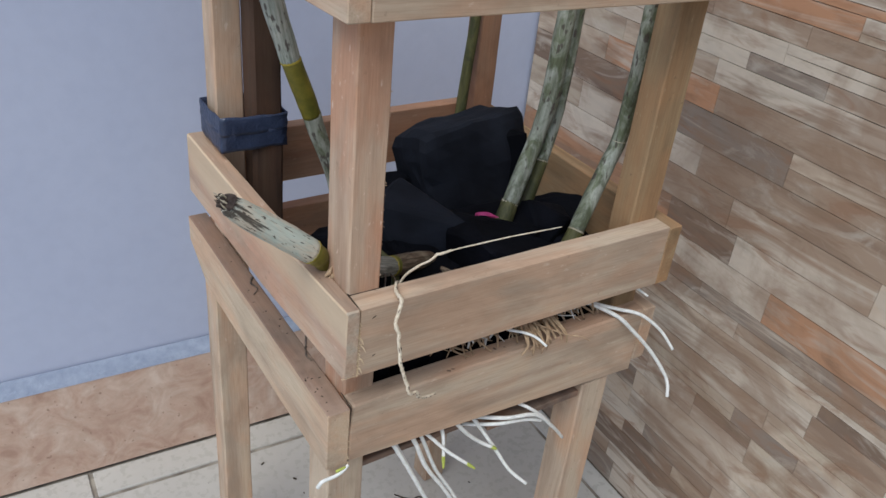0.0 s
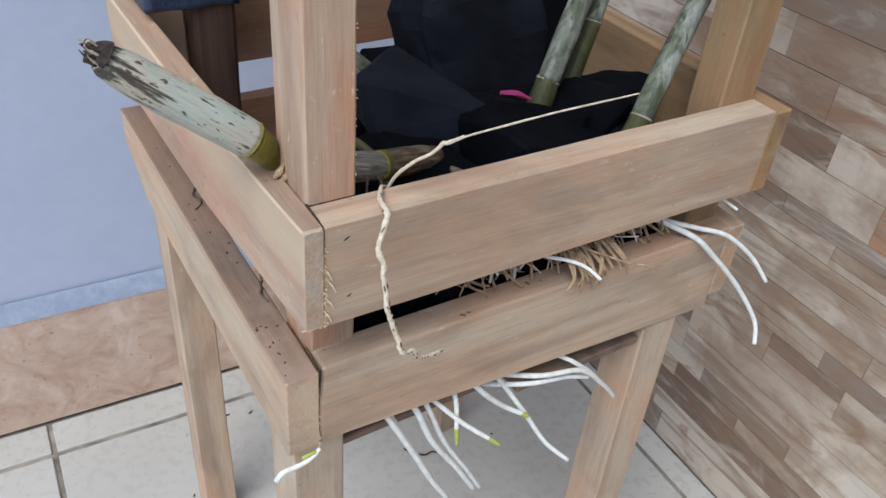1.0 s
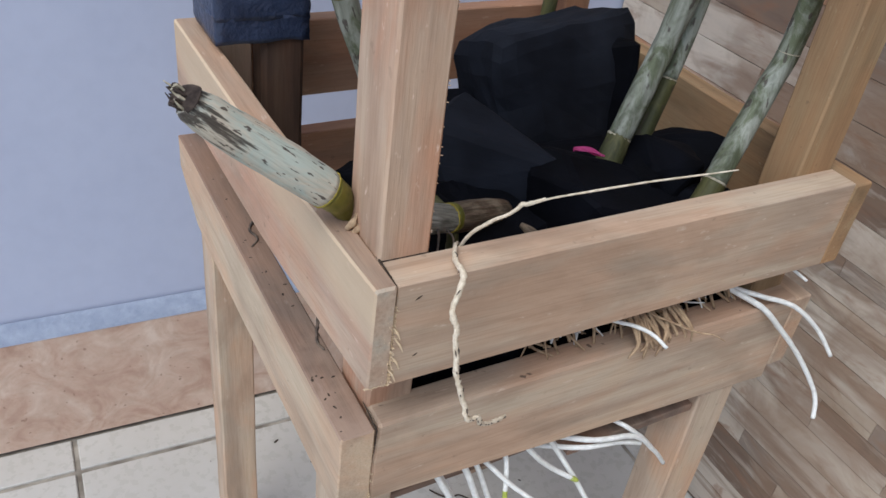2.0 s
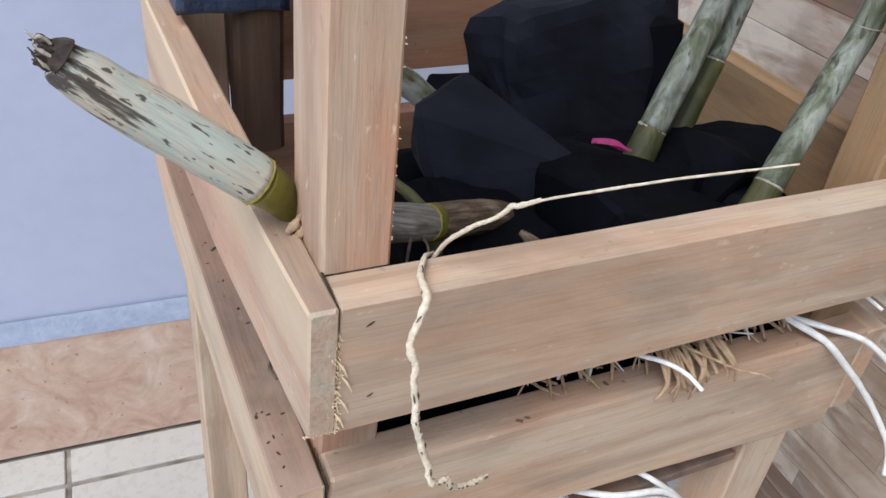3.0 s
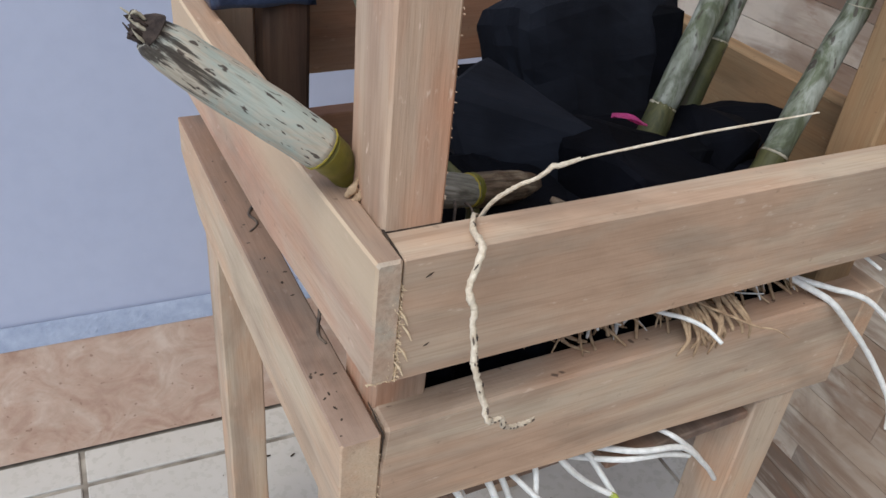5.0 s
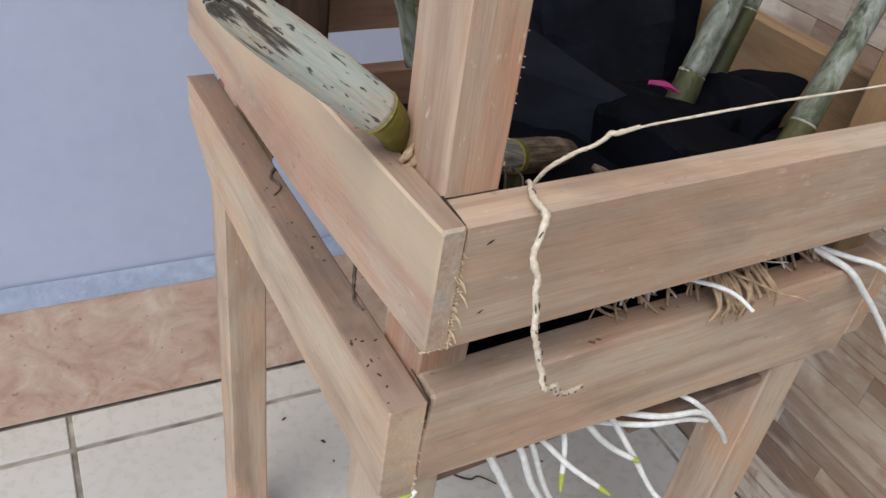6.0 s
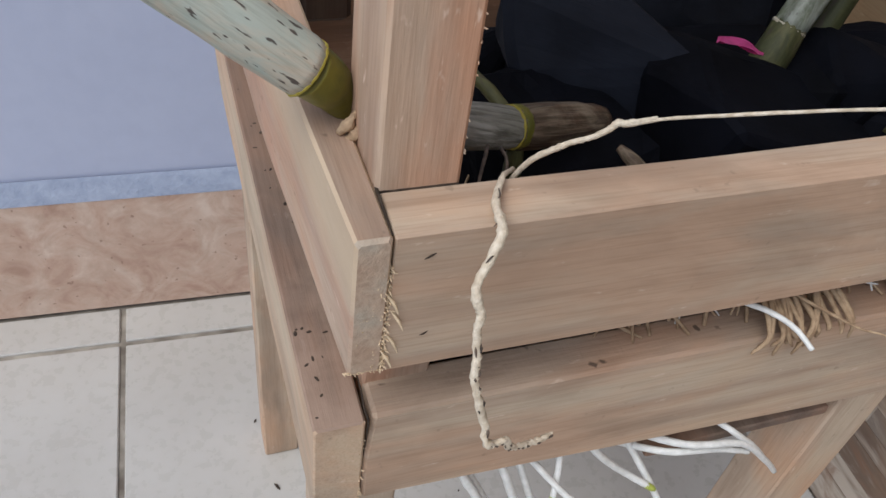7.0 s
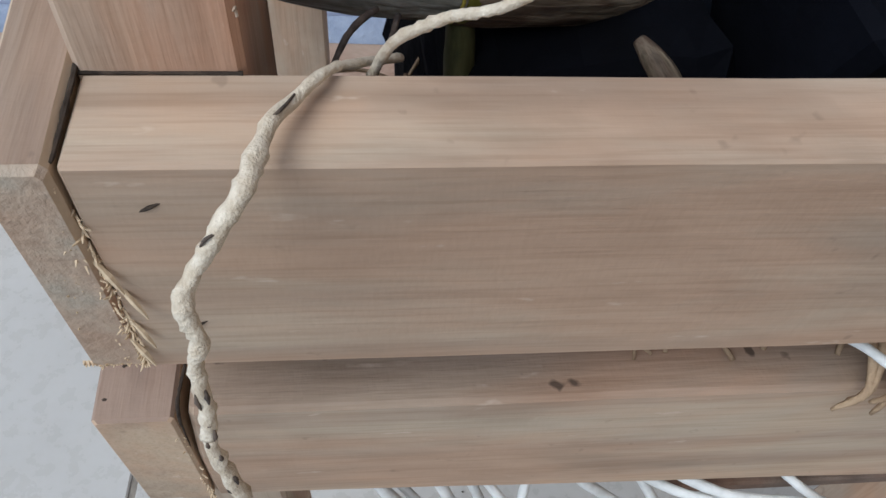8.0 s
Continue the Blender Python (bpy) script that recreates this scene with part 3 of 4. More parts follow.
# The first two lumps have the sheen painted into their colour.
charcoal(0.247, 0.216, 0.528, 0.128, 0.062, 0.096, 4, -16, 61, (0.005, 0.94), SHEENED)
charcoal(0.146, 0.124, 0.520, 0.104, 0.088, 0.082, -30, 12, 62, None, SHEENED)
charcoal(0.190, 0.074, 0.515, 0.112, 0.078, 0.066, -8, 6, 63)
charcoal(0.274, 0.108, 0.503, 0.054, 0.078, 0.070, 14, -8, 64)
charcoal(0.288, 0.212, 0.532, 0.036, 0.080, 0.090, 4, -6, 69)
charcoal(0.225, 0.142, 0.494, 0.070, 0.060, 0.055, 20, 0, 70)
charcoal(0.218, 0.088, 0.513, 0.062, 0.052, 0.056, 12, 5, 75)
charcoal(0.246, 0.084, 0.517, 0.054, 0.060, 0.060, 40, 10, 65)
charcoal(0.103, 0.088, 0.500, 0.060, 0.070, 0.060, 15, 12, 66, (0.008, 0.90))
charcoal(0.264, 0.058, 0.503, 0.055, 0.050, 0.050, 5, 0, 67)
charcoal(0.170, 0.222, 0.500, 0.050, 0.060, 0.060, 33, -8, 68)
charcoal(0.068, 0.050, 0.459, 0.058, 0.050, 0.056, 8, 5, 71)
charcoal(0.108, 0.050, 0.458, 0.056, 0.054, 0.066, 30, -6, 72)
charcoal(0.088, 0.066, 0.452, 0.062, 0.050, 0.070, 70, 6, 73, (0.006, 0.92))
charcoal(0.066, 0.056, 0.450, 0.056, 0.046, 0.070, 4, 3, 74, (0.006, 0.92))
rnd = random.Random(9)
for ix in range(5):
    for iy in range(4):
        charcoal(0.128 + ix * 0.040 + rnd.uniform(-0.006, 0.006), 0.055 + iy * 0.06 + rnd.uniform(-0.006, 0.006), 0.430 + rnd.uniform(0, 0.03),
                 rnd.uniform(0.05, 0.062), rnd.uniform(0.06, 0.07), rnd.uniform(0.055, 0.07), rnd.uniform(0, 180), rnd.uniform(-15, 15), 100 + ix * 7 + iy)

# ---- the orchid: canes, stems and roots ----
orchid = tagged(new("orchid"), "leafless orchid with grey-green canes and white hanging roots", "orchid")


def in_frame(points):
    """The pose whose x runs along the rod, and the rod's points in it."""
    a, b = Vector(points[0]), Vector(points[-1])
    m = Matrix.Translation(a) @ (b - a).to_track_quat("X", "Z").to_matrix().to_4x4()
    inv = m.inverted()
    return m, [inv @ Vector(p) for p in points]


def rod(name, points, radii, mat, parent, label="", sides=12, seed=0, lump=0.05, steps=5, ribs=0.0):
    m, local = in_frame(points)
    ob = part(name, tube(local, radii, sides, seed, lump, steps=steps, ribs=ribs), mat, parent, label, True)
    ob.matrix_basis = (parent.matrix_basis.inverted() if parent is not orchid else Matrix()) @ m
    return ob


def node_ring(cane, at, toward, r, mat=NODE, wide=0.0035):
    a = Vector(at)
    d = (Vector(toward) - a).normalized()
    rod("node_ring", [a - d * wide, a - d * wide * 0.4, a + d * wide * 0.4, a + d * wide], [r * 0.93, r * 1.015, r * 1.015, r * 0.93], mat, cane, "yellow-green cane node", 14, 2, 0.03)


# broken stub over the side board
stub = rod("cane", [(0.0014, 0.0482, 0.5775), (-0.015, 0.0500, 0.5915), (-0.034, 0.053, 0.606), (-0.048, 0.0543, 0.6175), (-0.0545, 0.0550, 0.6232)], [0.0088, 0.0094, 0.0092, 0.0082, 0.0062], STUB, orchid, "pale speckled broken cane", 18, 1, 0.05)
rod("burnt_end", [(-0.0540, 0.0549, 0.6226), (-0.0560, 0.0551, 0.6243), (-0.0578, 0.0553, 0.6258), (-0.0592, 0.0556, 0.6270)], [0.0060, 0.0056, 0.0042, 0.0012], BURNT, stub, "blackened withered cane end", 20, 4, 0.9)
node_ring(stub, (0.0014, 0.0482, 0.5775), (-0.015, 0.0500, 0.5915), 0.0091, NODE, 0.0007)
for k, pts in enumerate((((0.0100, 0.0440, 0.5575), (0.0125, 0.0430, 0.5610), (0.0150, 0.0440, 0.5650)), ((0.0120, 0.0420, 0.5560), (0.0145, 0.0415, 0.5585), (0.0165, 0.0425, 0.5620)), ((0.0130, 0.0460, 0.5555), (0.0155, 0.0450, 0.5580), (0.0170, 0.0460, 0.5600)))):
    rod("sheath_scrap", pts, [0.0009, 0.0019, 0.0005], ROOT_BROWN, stub, "torn papery tan sheath", 8, 60 + k, 0.6)
rod("cane", [(0.0014, 0.0482, 0.5775), (0.0065, 0.0500, 0.5725), (0.0125, 0.0545, 0.5635), (0.020, 0.059, 0.5520)], [0.0085, 0.0078, 0.0064, 0.0060], OLIVE, orchid, "olive green base of the broken cane", 14, 3, 0.08)
curl = random.Random(31)
for k in range(14):
    u = k * 2.4
    dy, dz, dl = 0.0050 * math.cos(u), 0.0050 * math.sin(u), curl.uniform(0.001, 0.0045)
    rod("shred", [(-0.0550, 0.0550 + dy * 0.9, 0.6236 + dz * 0.9), (-0.0580, 0.0553 + dy * curl.uniform(0.7, 1.2), 0.6258 + dz * curl.uniform(0.6, 1.1)), (-0.0585 - dl * 0.7, 0.0556 + dy * curl.uniform(0.3, 1.2), 0.6263 + dl * 0.5 + dz * curl.uniform(0.2, 1.1))],
        [0.0005, 0.0007, 0.0002], SHEATH_EDGE if k % 3 == 0 else BURNT, stub, "withered cane shred", 6, k, 0.5)
# the cane lying behind the front board
lying = rod("cane", [(0.0755, 0.0612, 0.5395), (0.084, 0.0635, 0.5372), (0.095, 0.0670, 0.5345), (0.108, 0.0715, 0.5305), (0.121, 0.0765, 0.5265)], [0.0075, 0.0078, 0.0080, 0.0074, 0.0056], CANE_DRY, orchid, "dry striated brown cane lying flat", 40, 5, 0.06, ribs=0.10)
rod("cane", [(0.022, 0.0570, 0.5580), (0.041, 0.0565, 0.5495), (0.060, 0.0582, 0.5440), (0.0762, 0.0613, 0.5394)], [0.0078, 0.0082, 0.0080, 0.0075], CANE_LYING, orchid, "pale striated cane lying flat", 40, 19, 0.06, ribs=0.10)
node_ring(lying, (0.0748, 0.0610, 0.5397), (0.095, 0.0670, 0.5345), 0.0080, NODE, 0.0006)
node_ring(lying, (0.0775, 0.0618, 0.5390), (0.095, 0.0670, 0.5345), 0.0080, OLIVE, 0.0024)
# upright canes
one = rod("cane", [(0.2160, 0.0994, 0.5467), (0.231, 0.1045, 0.577), (0.246, 0.110, 0.606), (0.254, 0.111, 0.640), (0.257, 0.112, 0.690), (0.260, 0.113, 0.75), (0.262, 0.114, 0.82)],
          [0.0074, 0.0075, 0.0072, 0.0085, 0.0080, 0.0075, 0.007], CANE_GREY, orchid, "grey papery upright cane", 16, 6, 0.06)
rod("cane", [(0.203, 0.094, 0.520), (0.210, 0.0955, 0.538), (0.2163, 0.0996, 0.5472)], [0.0084, 0.0080, 0.0076], CANE_GREEN, orchid, "green cane foot", 14, 7, 0.05)
node_ring(one, (0.2163, 0.0996, 0.5473), (0.231, 0.104, 0.578), 0.0077, SHEATH_EDGE, 0.0011)
two = rod("cane", [(0.229, 0.100, 0.522), (0.240, 0.1035, 0.548), (0.254, 0.109, 0.578)],
          [0.0064, 0.0062, 0.0060], CANE_GREEN, orchid, "glossy green cane", 14, 8, 0.05)
rod("cane", [(0.254, 0.109, 0.578), (0.2655, 0.114, 0.606), (0.271, 0.116, 0.640), (0.274, 0.117, 0.70), (0.277, 0.118, 0.82)],
    [0.0058, 0.0057, 0.0060, 0.006, 0.0055], CANE_GREY, orchid, "grey-green sheathed upper cane", 14, 18, 0.05)
node_ring(two, (0.254, 0.109, 0.578), (0.2655, 0.114, 0.606), 0.0060, SHEATH_EDGE, 0.0007)
three = rod("cane", [(0.2497, 0.0460, 0.5388), (0.268, 0.053, 0.566), (0.284, 0.059, 0.588), (0.297, 0.0625, 0.610), (0.302, 0.0635, 0.650), (0.304, 0.064, 0.70), (0.306, 0.065, 0.82)],
            [0.0072, 0.0072, 0.0070, 0.0068, 0.0066, 0.0065, 0.006], CANE_GREY, orchid, "grey-green mottled cane beside the post", 16, 9, 0.06)
rod("cane", [(0.242, 0.044, 0.525), (0.246, 0.0448, 0.532), (0.2500, 0.0461, 0.5392)], [0.0080, 0.0078, 0.0074], CANE_GREEN, orchid, "green cane foot", 14, 10, 0.05)
node_ring(three, (0.2500, 0.0461, 0.5392), (0.268, 0.053, 0.566), 0.0074, SHEATH_EDGE, 0.0009)
node_ring(three, (0.297, 0.0625, 0.610), (0.302, 0.0635, 0.650), 0.0069, SHEATH_EDGE, 0.0005)
four = rod("cane", [(0.052, 0.200, 0.660), (0.046, 0.200, 0.680), (0.036, 0.200, 0.712), (0.026, 0.200, 0.76), (0.018, 0.200, 0.81)], [0.0082, 0.0086, 0.0092, 0.009, 0.008], CANE_PALE, orchid, "pale sheathed cane leaning outward", 16, 11, 0.06)
rod("cane", [(0.098, 0.200, 0.520), (0.090, 0.200, 0.555), (0.078, 0.200, 0.590), (0.0705, 0.200, 0.612)], [0.0045, 0.0058, 0.0075, 0.0082], CANE_GREY, orchid, "grey-green lower part of the leaning cane", 16, 12, 0.05)
rod("cane", [(0.0708, 0.200, 0.611), (0.064, 0.200, 0.630), (0.052, 0.200, 0.661)], [0.0081, 0.0085, 0.0083], OLIVE, orchid, "olive green bare cane below the sheath", 16, 12, 0.05)
node_ring(four, (0.052, 0.200, 0.6605), (0.036, 0.200, 0.712), 0.0087, NODE, 0.0014)
rod("cane", [(0.268, 0.262, 0.520), (0.271, 0.265, 0.557), (0.276, 0.268, 0.605), (0.281, 0.270, 0.653), (0.286, 0.271, 0.72), (0.290, 0.272, 0.82)], [0.006, 0.0058, 0.0056, 0.0055, 0.005, 0.005], CANE_GREEN, orchid, "dark green cane at the rear post", 12, 13, 0.05)
rod("cane", [(0.096, 0.176, 0.560), (0.110, 0.176, 0.550), (0.125, 0.174, 0.538)], [0.0070, 0.0074, 0.0070], CANE_GREY, orchid, "short dry cane piece", 12, 14, 0.08)
rod("cane", [(0.1120, 0.0480, 0.536), (0.1155, 0.0420, 0.534), (0.1205, 0.0335, 0.529)], [0.0014, 0.0028, 0.0024], CANE_DRY, orchid, "striped dry sheath scrap", 10, 17, 0.1)
rod("stem", [(0.070, 0.150, 0.575), (0.078, 0.140, 0.545), (0.086, 0.120, 0.515), (0.090, 0.100, 0.490)], [0.0026, 0.003, 0.003, 0.0034], CANE_GREEN, orchid, "thin green stem", 10, 15, 0.08)
rod("stem", [(0.0775, 0.0600, 0.5340), (0.0780, 0.0590, 0.5260), (0.0785, 0.0595, 0.5120), (0.0790, 0.0600, 0.4900)], [0.0030, 0.0034, 0.0036, 0.0036], CANE_GREEN, orchid, "dark green stem under the lying cane", 10, 16, 0.08)
rod("stem", [(0.0765, 0.0680, 0.5400), (0.0730, 0.0790, 0.5430), (0.0700, 0.0900, 0.5440), (0.0690, 0.1050, 0.5480)], [0.0026, 0.0026, 0.0024, 0.0020], CANE_GREEN, orchid, "thin dark stem behind the lying cane", 10, 17, 0.1)


def root(points, r0, r1, mat=ROOT_WHITE, label="white hanging aerial root", seed=0, lump=0.16, tip=None):
    n = len(points)
    rod("root", points, [r0 + (r1 - r0) * i / (n - 1) for i in range(n)], mat, orchid, label, 9, seed, lump, 6)
    if tip:
        a, b = Vector(points[-2]), Vector(points[-1])
        d = (b - a).normalized()
        rod("root", [b - d * 0.001, b + d * 0.003, b + d * tip], [r1 * 1.05, r1 * 1.05, r1 * 0.5], TIP_GREEN, orchid, "lime green root tip", 8, seed)


# the crinkled root that hangs over the front board, and the one that reaches out
HANG = [(0.0640, 0.0330, 0.5450), (0.0560, 0.0225, 0.5530), (0.0515, 0.0160, 0.5570), (0.0478, 0.0100, 0.5578), (0.0448, 0.0040, 0.5592), (0.0432, -0.0035, 0.5600), (0.0418, -0.0085, 0.5595),
        (0.0380, -0.0125, 0.5550), (0.0345, -0.0150, 0.5500), (0.0330, -0.0180, 0.5470), (0.0345, -0.0200, 0.5425), (0.0333, -0.0220, 0.5370), (0.0338, -0.0242, 0.5295), (0.0332, -0.0262, 0.5235), (0.0342, -0.0280, 0.5170),
        (0.0372, -0.0310, 0.5055), (0.0376, -0.0337, 0.5000), (0.0405, -0.0336, 0.4980), (0.0445, -0.0330, 0.4975), (0.0462, -0.0322, 0.4925), (0.0499, -0.0310, 0.4888), (0.0535, -0.0300, 0.4868), (0.0575, -0.0288, 0.4850), (0.0620, -0.0275, 0.4838), (0.0662, -0.0258, 0.4830)]
rod("root", HANG[:14], [0.0008, 0.0008, 0.0009, 0.0011, 0.0013, 0.0014, 0.0014, 0.0013, 0.0014, 0.0015, 0.0013, 0.0012, 0.0013, 0.0012], ROOT_DRY, orchid, "crinkled pale dry root over the board", 10, 21, 0.45, 6)
rod("root", HANG[13:], [0.0012, 0.0013, 0.0013, 0.0014, 0.0011, 0.0010, 0.0012, 0.0009, 0.0011, 0.0010, 0.0010, 0.0004], ROOT_DRY, orchid, "crinkled dark-flecked root tip", 10, 22, 0.7, 6)
for pts in ([(0.0478, 0.0095, 0.5590), (0.0462, 0.0050, 0.5604), (0.0440, 0.0030, 0.5602)], [(0.0460, 0.0060, 0.5592), (0.0445, 0.0010, 0.5590), (0.0428, -0.0030, 0.5588), (0.0415, -0.0040, 0.5580)], [(0.0392, -0.0125, 0.5565), (0.0372, -0.0135, 0.5562), (0.0362, -0.0135, 0.5545)]):
    rod("root", pts, [0.0002, 0.0003, 0.0001] if len(pts) == 3 else [0.0002, 0.0003, 0.0003, 0.0001], ROOT_DARK, orchid, "blackened curl of root skin", 6, 69, 0.4, 4)
skin = random.Random(5)
for k, (p, q) in enumerate(zip(HANG[11:], HANG[12:])):
    for j in range(2):
        p0, d = Vector(p), Vector(q) - Vector(p)
        a, w = skin.uniform(0.0, 0.6), skin.uniform(0.15, 0.5)
        off = Vector((skin.uniform(-0.0007, 0.0011), -0.0009, skin.uniform(-0.0001, 0.0004)))
        rod("root", [p0 + d * a + off, p0 + d * (a + w * 0.5) + off * 1.15, p0 + d * (a + w) + off], [0.00015, 0.0004, 0.00015], ROOT_DARK, orchid, "blackened peeling root skin", 6, 70 + k, 0.5, 3)
rod("root", [(0.0585, 0.0235, 0.5490), (0.0615, 0.0205, 0.5580), (0.0660, 0.0160, 0.5655), (0.0700, 0.0140, 0.5690), (0.0745, 0.0132, 0.5705), (0.0790, 0.0115, 0.5740), (0.0810, 0.0110, 0.5765), (0.0835, 0.0092, 0.5775), (0.0900, 0.0020, 0.5835), (0.1000, -0.0100, 0.5920), (0.1120, -0.0250, 0.6025), (0.1250, -0.0420, 0.6135), (0.1340, -0.0530, 0.6205)],
    [0.0008, 0.0009, 0.0009, 0.0008, 0.0008, 0.0009, 0.0011, 0.0009, 0.0005, 0.0005, 0.00045, 0.0004, 0.00025], ROOT_DRY, orchid, "thin dry root reaching out of the basket", 9, 23, 0.45, 6)
root([(0.252, 0.026, 0.482), (0.264, 0.017, 0.476), (0.283, 0.007, 0.471), (0.303, -0.003, 0.465), (0.325, -0.012, 0.446), (0.336, -0.022, 0.428)], 0.0019, 0.0014, seed=24)
root([(0.250, 0.024, 0.482), (0.264, 0.015, 0.4745), (0.281, 0.003, 0.465), (0.298, -0.003, 0.448), (0.321, -0.011, 0.422), (0.338, -0.023, 0.393), (0.3375, -0.030, 0.376)], 0.0021, 0.0016, seed=25)
root([(0.300, 0.010, 0.489), (0.309, 0.000, 0.482)], 0.0012, 0.0009, seed=26)
root([(0.050, 0.024, 0.418), (0.057, 0.010, 0.404), (0.071, 0.005, 0.374), (0.086, 0.000, 0.340), (0.098, -0.002, 0.318)], 0.0022, 0.0018, seed=27)
root([(0.052, 0.030, 0.418), (0.061, 0.014, 0.400), (0.076, 0.010, 0.366), (0.090, 0.006, 0.334)], 0.0017, 0.0014, seed=45)
root([(0.068, 0.024, 0.414), (0.076, 0.010, 0.401), (0.087, 0.005, 0.371), (0.103, 0.000, 0.344), (0.118, -0.003, 0.316)], 0.0021, 0.0017, seed=28)
root([(0.080, 0.024, 0.414), (0.086, 0.012, 0.396), (0.098, 0.006, 0.362), (0.112, 0.000, 0.336), (0.124, -0.002, 0.312)], 0.0018, 0.0015, seed=29)
root([(0.106, 0.026, 0.412), (0.104, 0.010, 0.399), (0.1025, 0.004, 0.389), (0.101, 0.000, 0.379)], 0.0017, 0.0015, seed=30, tip=0.010)
root([(0.078, 0.024, 0.412), (0.090, 0.010, 0.400), (0.103, -0.001, 0.386), (0.118, -0.012, 0.374)], 0.0016, 0.0015, seed=31, tip=0.008)
root([(0.106, 0.026, 0.414), (0.118, 0.010, 0.401), (0.130, 0.007, 0.386), (0.143, 0.005, 0.373), (0.153, 0.000, 0.367)], 0.0020, 0.0016, seed=32, tip=0.005)
root([(0.126, 0.028, 0.414), (0.138, 0.015, 0.396), (0.155, 0.003, 0.367), (0.168, -0.010, 0.342), (0.181, -0.022, 0.329)], 0.0020, 0.0015, ROOT_WHITE, "pale root hanging below the slats", 33)
root([(0.132, 0.020, 0.386), (0.157, 0.004, 0.389), (0.187, 0.001, 0.384), (0.206, 0.000, 0.376)], 0.0017, 0.0015, seed=34)
root([(0.140, 0.020, 0.392), (0.166, 0.003, 0.393), (0.198, 0.000, 0.386), (0.224, 0.000, 0.360), (0.243, 0.004, 0.336)], 0.0019, 0.0015, seed=35)
root([(0.182, 0.012, 0.398), (0.192, 0.003, 0.394), (0.209, 0.001, 0.378), (0.224, 0.001, 0.360)], 0.0016, 0.0014, seed=36)
root([(0.148, 0.024, 0.488), (0.161, 0.012, 0.484), (0.171, 0.004, 0.483), (0.178, -0.004, 0.481), (0.183, -0.012, 0.476)], 0.0013, 0.0011, seed=37)
root([(0.176, 0.026, 0.487), (0.189, 0.010, 0.482), (0.197, 0.002, 0.480), (0.212, -0.006, 0.474), (0.222, -0.010, 0.472), (0.232, -0.013, 0.466)], 0.0009, 0.0003, ROOT_BROWN, "thin brown trailing root", 38)
root([(-0.0155, -0.003, 0.404), (-0.0120, -0.0035, 0.409), (-0.002, -0.004, 0.4105), (0.004, -0.004, 0.4125), (0.0095, -0.003, 0.416)], 0.0016, 0.0012, seed=39)
root([(0.000, -0.002, 0.4125), (0.004, -0.0035, 0.4150), (0.010, -0.003, 0.4145)], 0.0012, 0.0008, TIP_GREEN, "lime green root fragment", 40)

root([(0.060, 0.046, 0.545), (0.0555, 0.037, 0.5475), (0.0520, 0.031, 0.5440), (0.0500, 0.025, 0.5410), (0.0480, 0.0205, 0.5360)], 0.0007, 0.0004, ROOT_DARK, "thin blackened root", 41, 0.3)
root([(0.064, 0.044, 0.545), (0.0620, 0.034, 0.5470), (0.0585, 0.027, 0.5420), (0.0600, 0.0210, 0.5380)], 0.0006, 0.0003, ROOT_DARK, "thin blackened root", 42, 0.3)

root([(0.0150, 0.100, 0.490), (0.0165, 0.091, 0.480), (0.0135, 0.083, 0.4700), (0.0105, 0.077, 0.4678), (0.0085, 0.070, 0.4675), (0.0100, 0.064, 0.4672)], 0.0012, 0.0006, ROOT_DARK, "dark dry root fallen on the side board", 46, 0.6)
root([(0.0105, 0.190, 0.4702), (0.0060, 0.182, 0.4700), (0.0080, 0.172, 0.4698), (0.0020, 0.165, 0.4695)], 0.0010, 0.0005, ROOT_DARK, "dark dry root fallen on the side board", 47, 0.6)

root([(0.0835, 0.0090, 0.5779), (0.0855, 0.0068, 0.5800), (0.0880, 0.0042, 0.5826)], 0.0008, 0.0003, ROOT_DRY, "peeling skin on the thin dry root", 48, 0.6)

# matted root fibres in the gap between the front boards
rnd = random.Random(4)
fibres = [bmesh.new(), bmesh.new()]
for k in range(210):
    x = 0.100 + 0.165 * rnd.random() ** 0.75
    z = 0.482 + rnd.uniform(-0.012, 0.010)
    y1 = rnd.uniform(0.012, 0.028)
    dx, dz, bend = rnd.uniform(-0.018, 0.018), rnd.uniform(-0.014, 0.004), rnd.uniform(-0.006, 0.006)
    r = rnd.uniform(0.0005, 0.0013)
    tube([(x, 0.034, z + 0.003), (x + dx * 0.4 + bend, 0.5 * (0.034 + y1), z + bend * 0.5), (x + dx, y1, max(0.4662, z + dz))], [r, r * 1.1, r * 0.6], 6, k, 0.4, fibres[k % 6 == 0], 4)
for k in range(15):
    x = 0.172 + rnd.uniform(0, 0.034)
    dx = rnd.uniform(-0.013, 0.013)
    tube([(x, 0.030, 0.487), (x + dx * 0.5, 0.012, 0.481), (x + dx, 0.0005, 0.472), (x + dx + rnd.uniform(-0.007, 0.007), rnd.uniform(-0.003, 0.001), rnd.uniform(0.455, 0.470))], [0.0007, 0.0013, 0.0012, 0.0005], 6, 50 + k, 0.4, fibres[0], 4)
tagged(part("root_mat", fibres[0], ROOT_BROWN, orchid, "matted brown root fibres", True), kind="stuff")
tagged(part("root_mat", fibres[1], ROOT_WHITE, orchid, "matted pale root fibres", True), kind="stuff")
litter = bmesh.new()
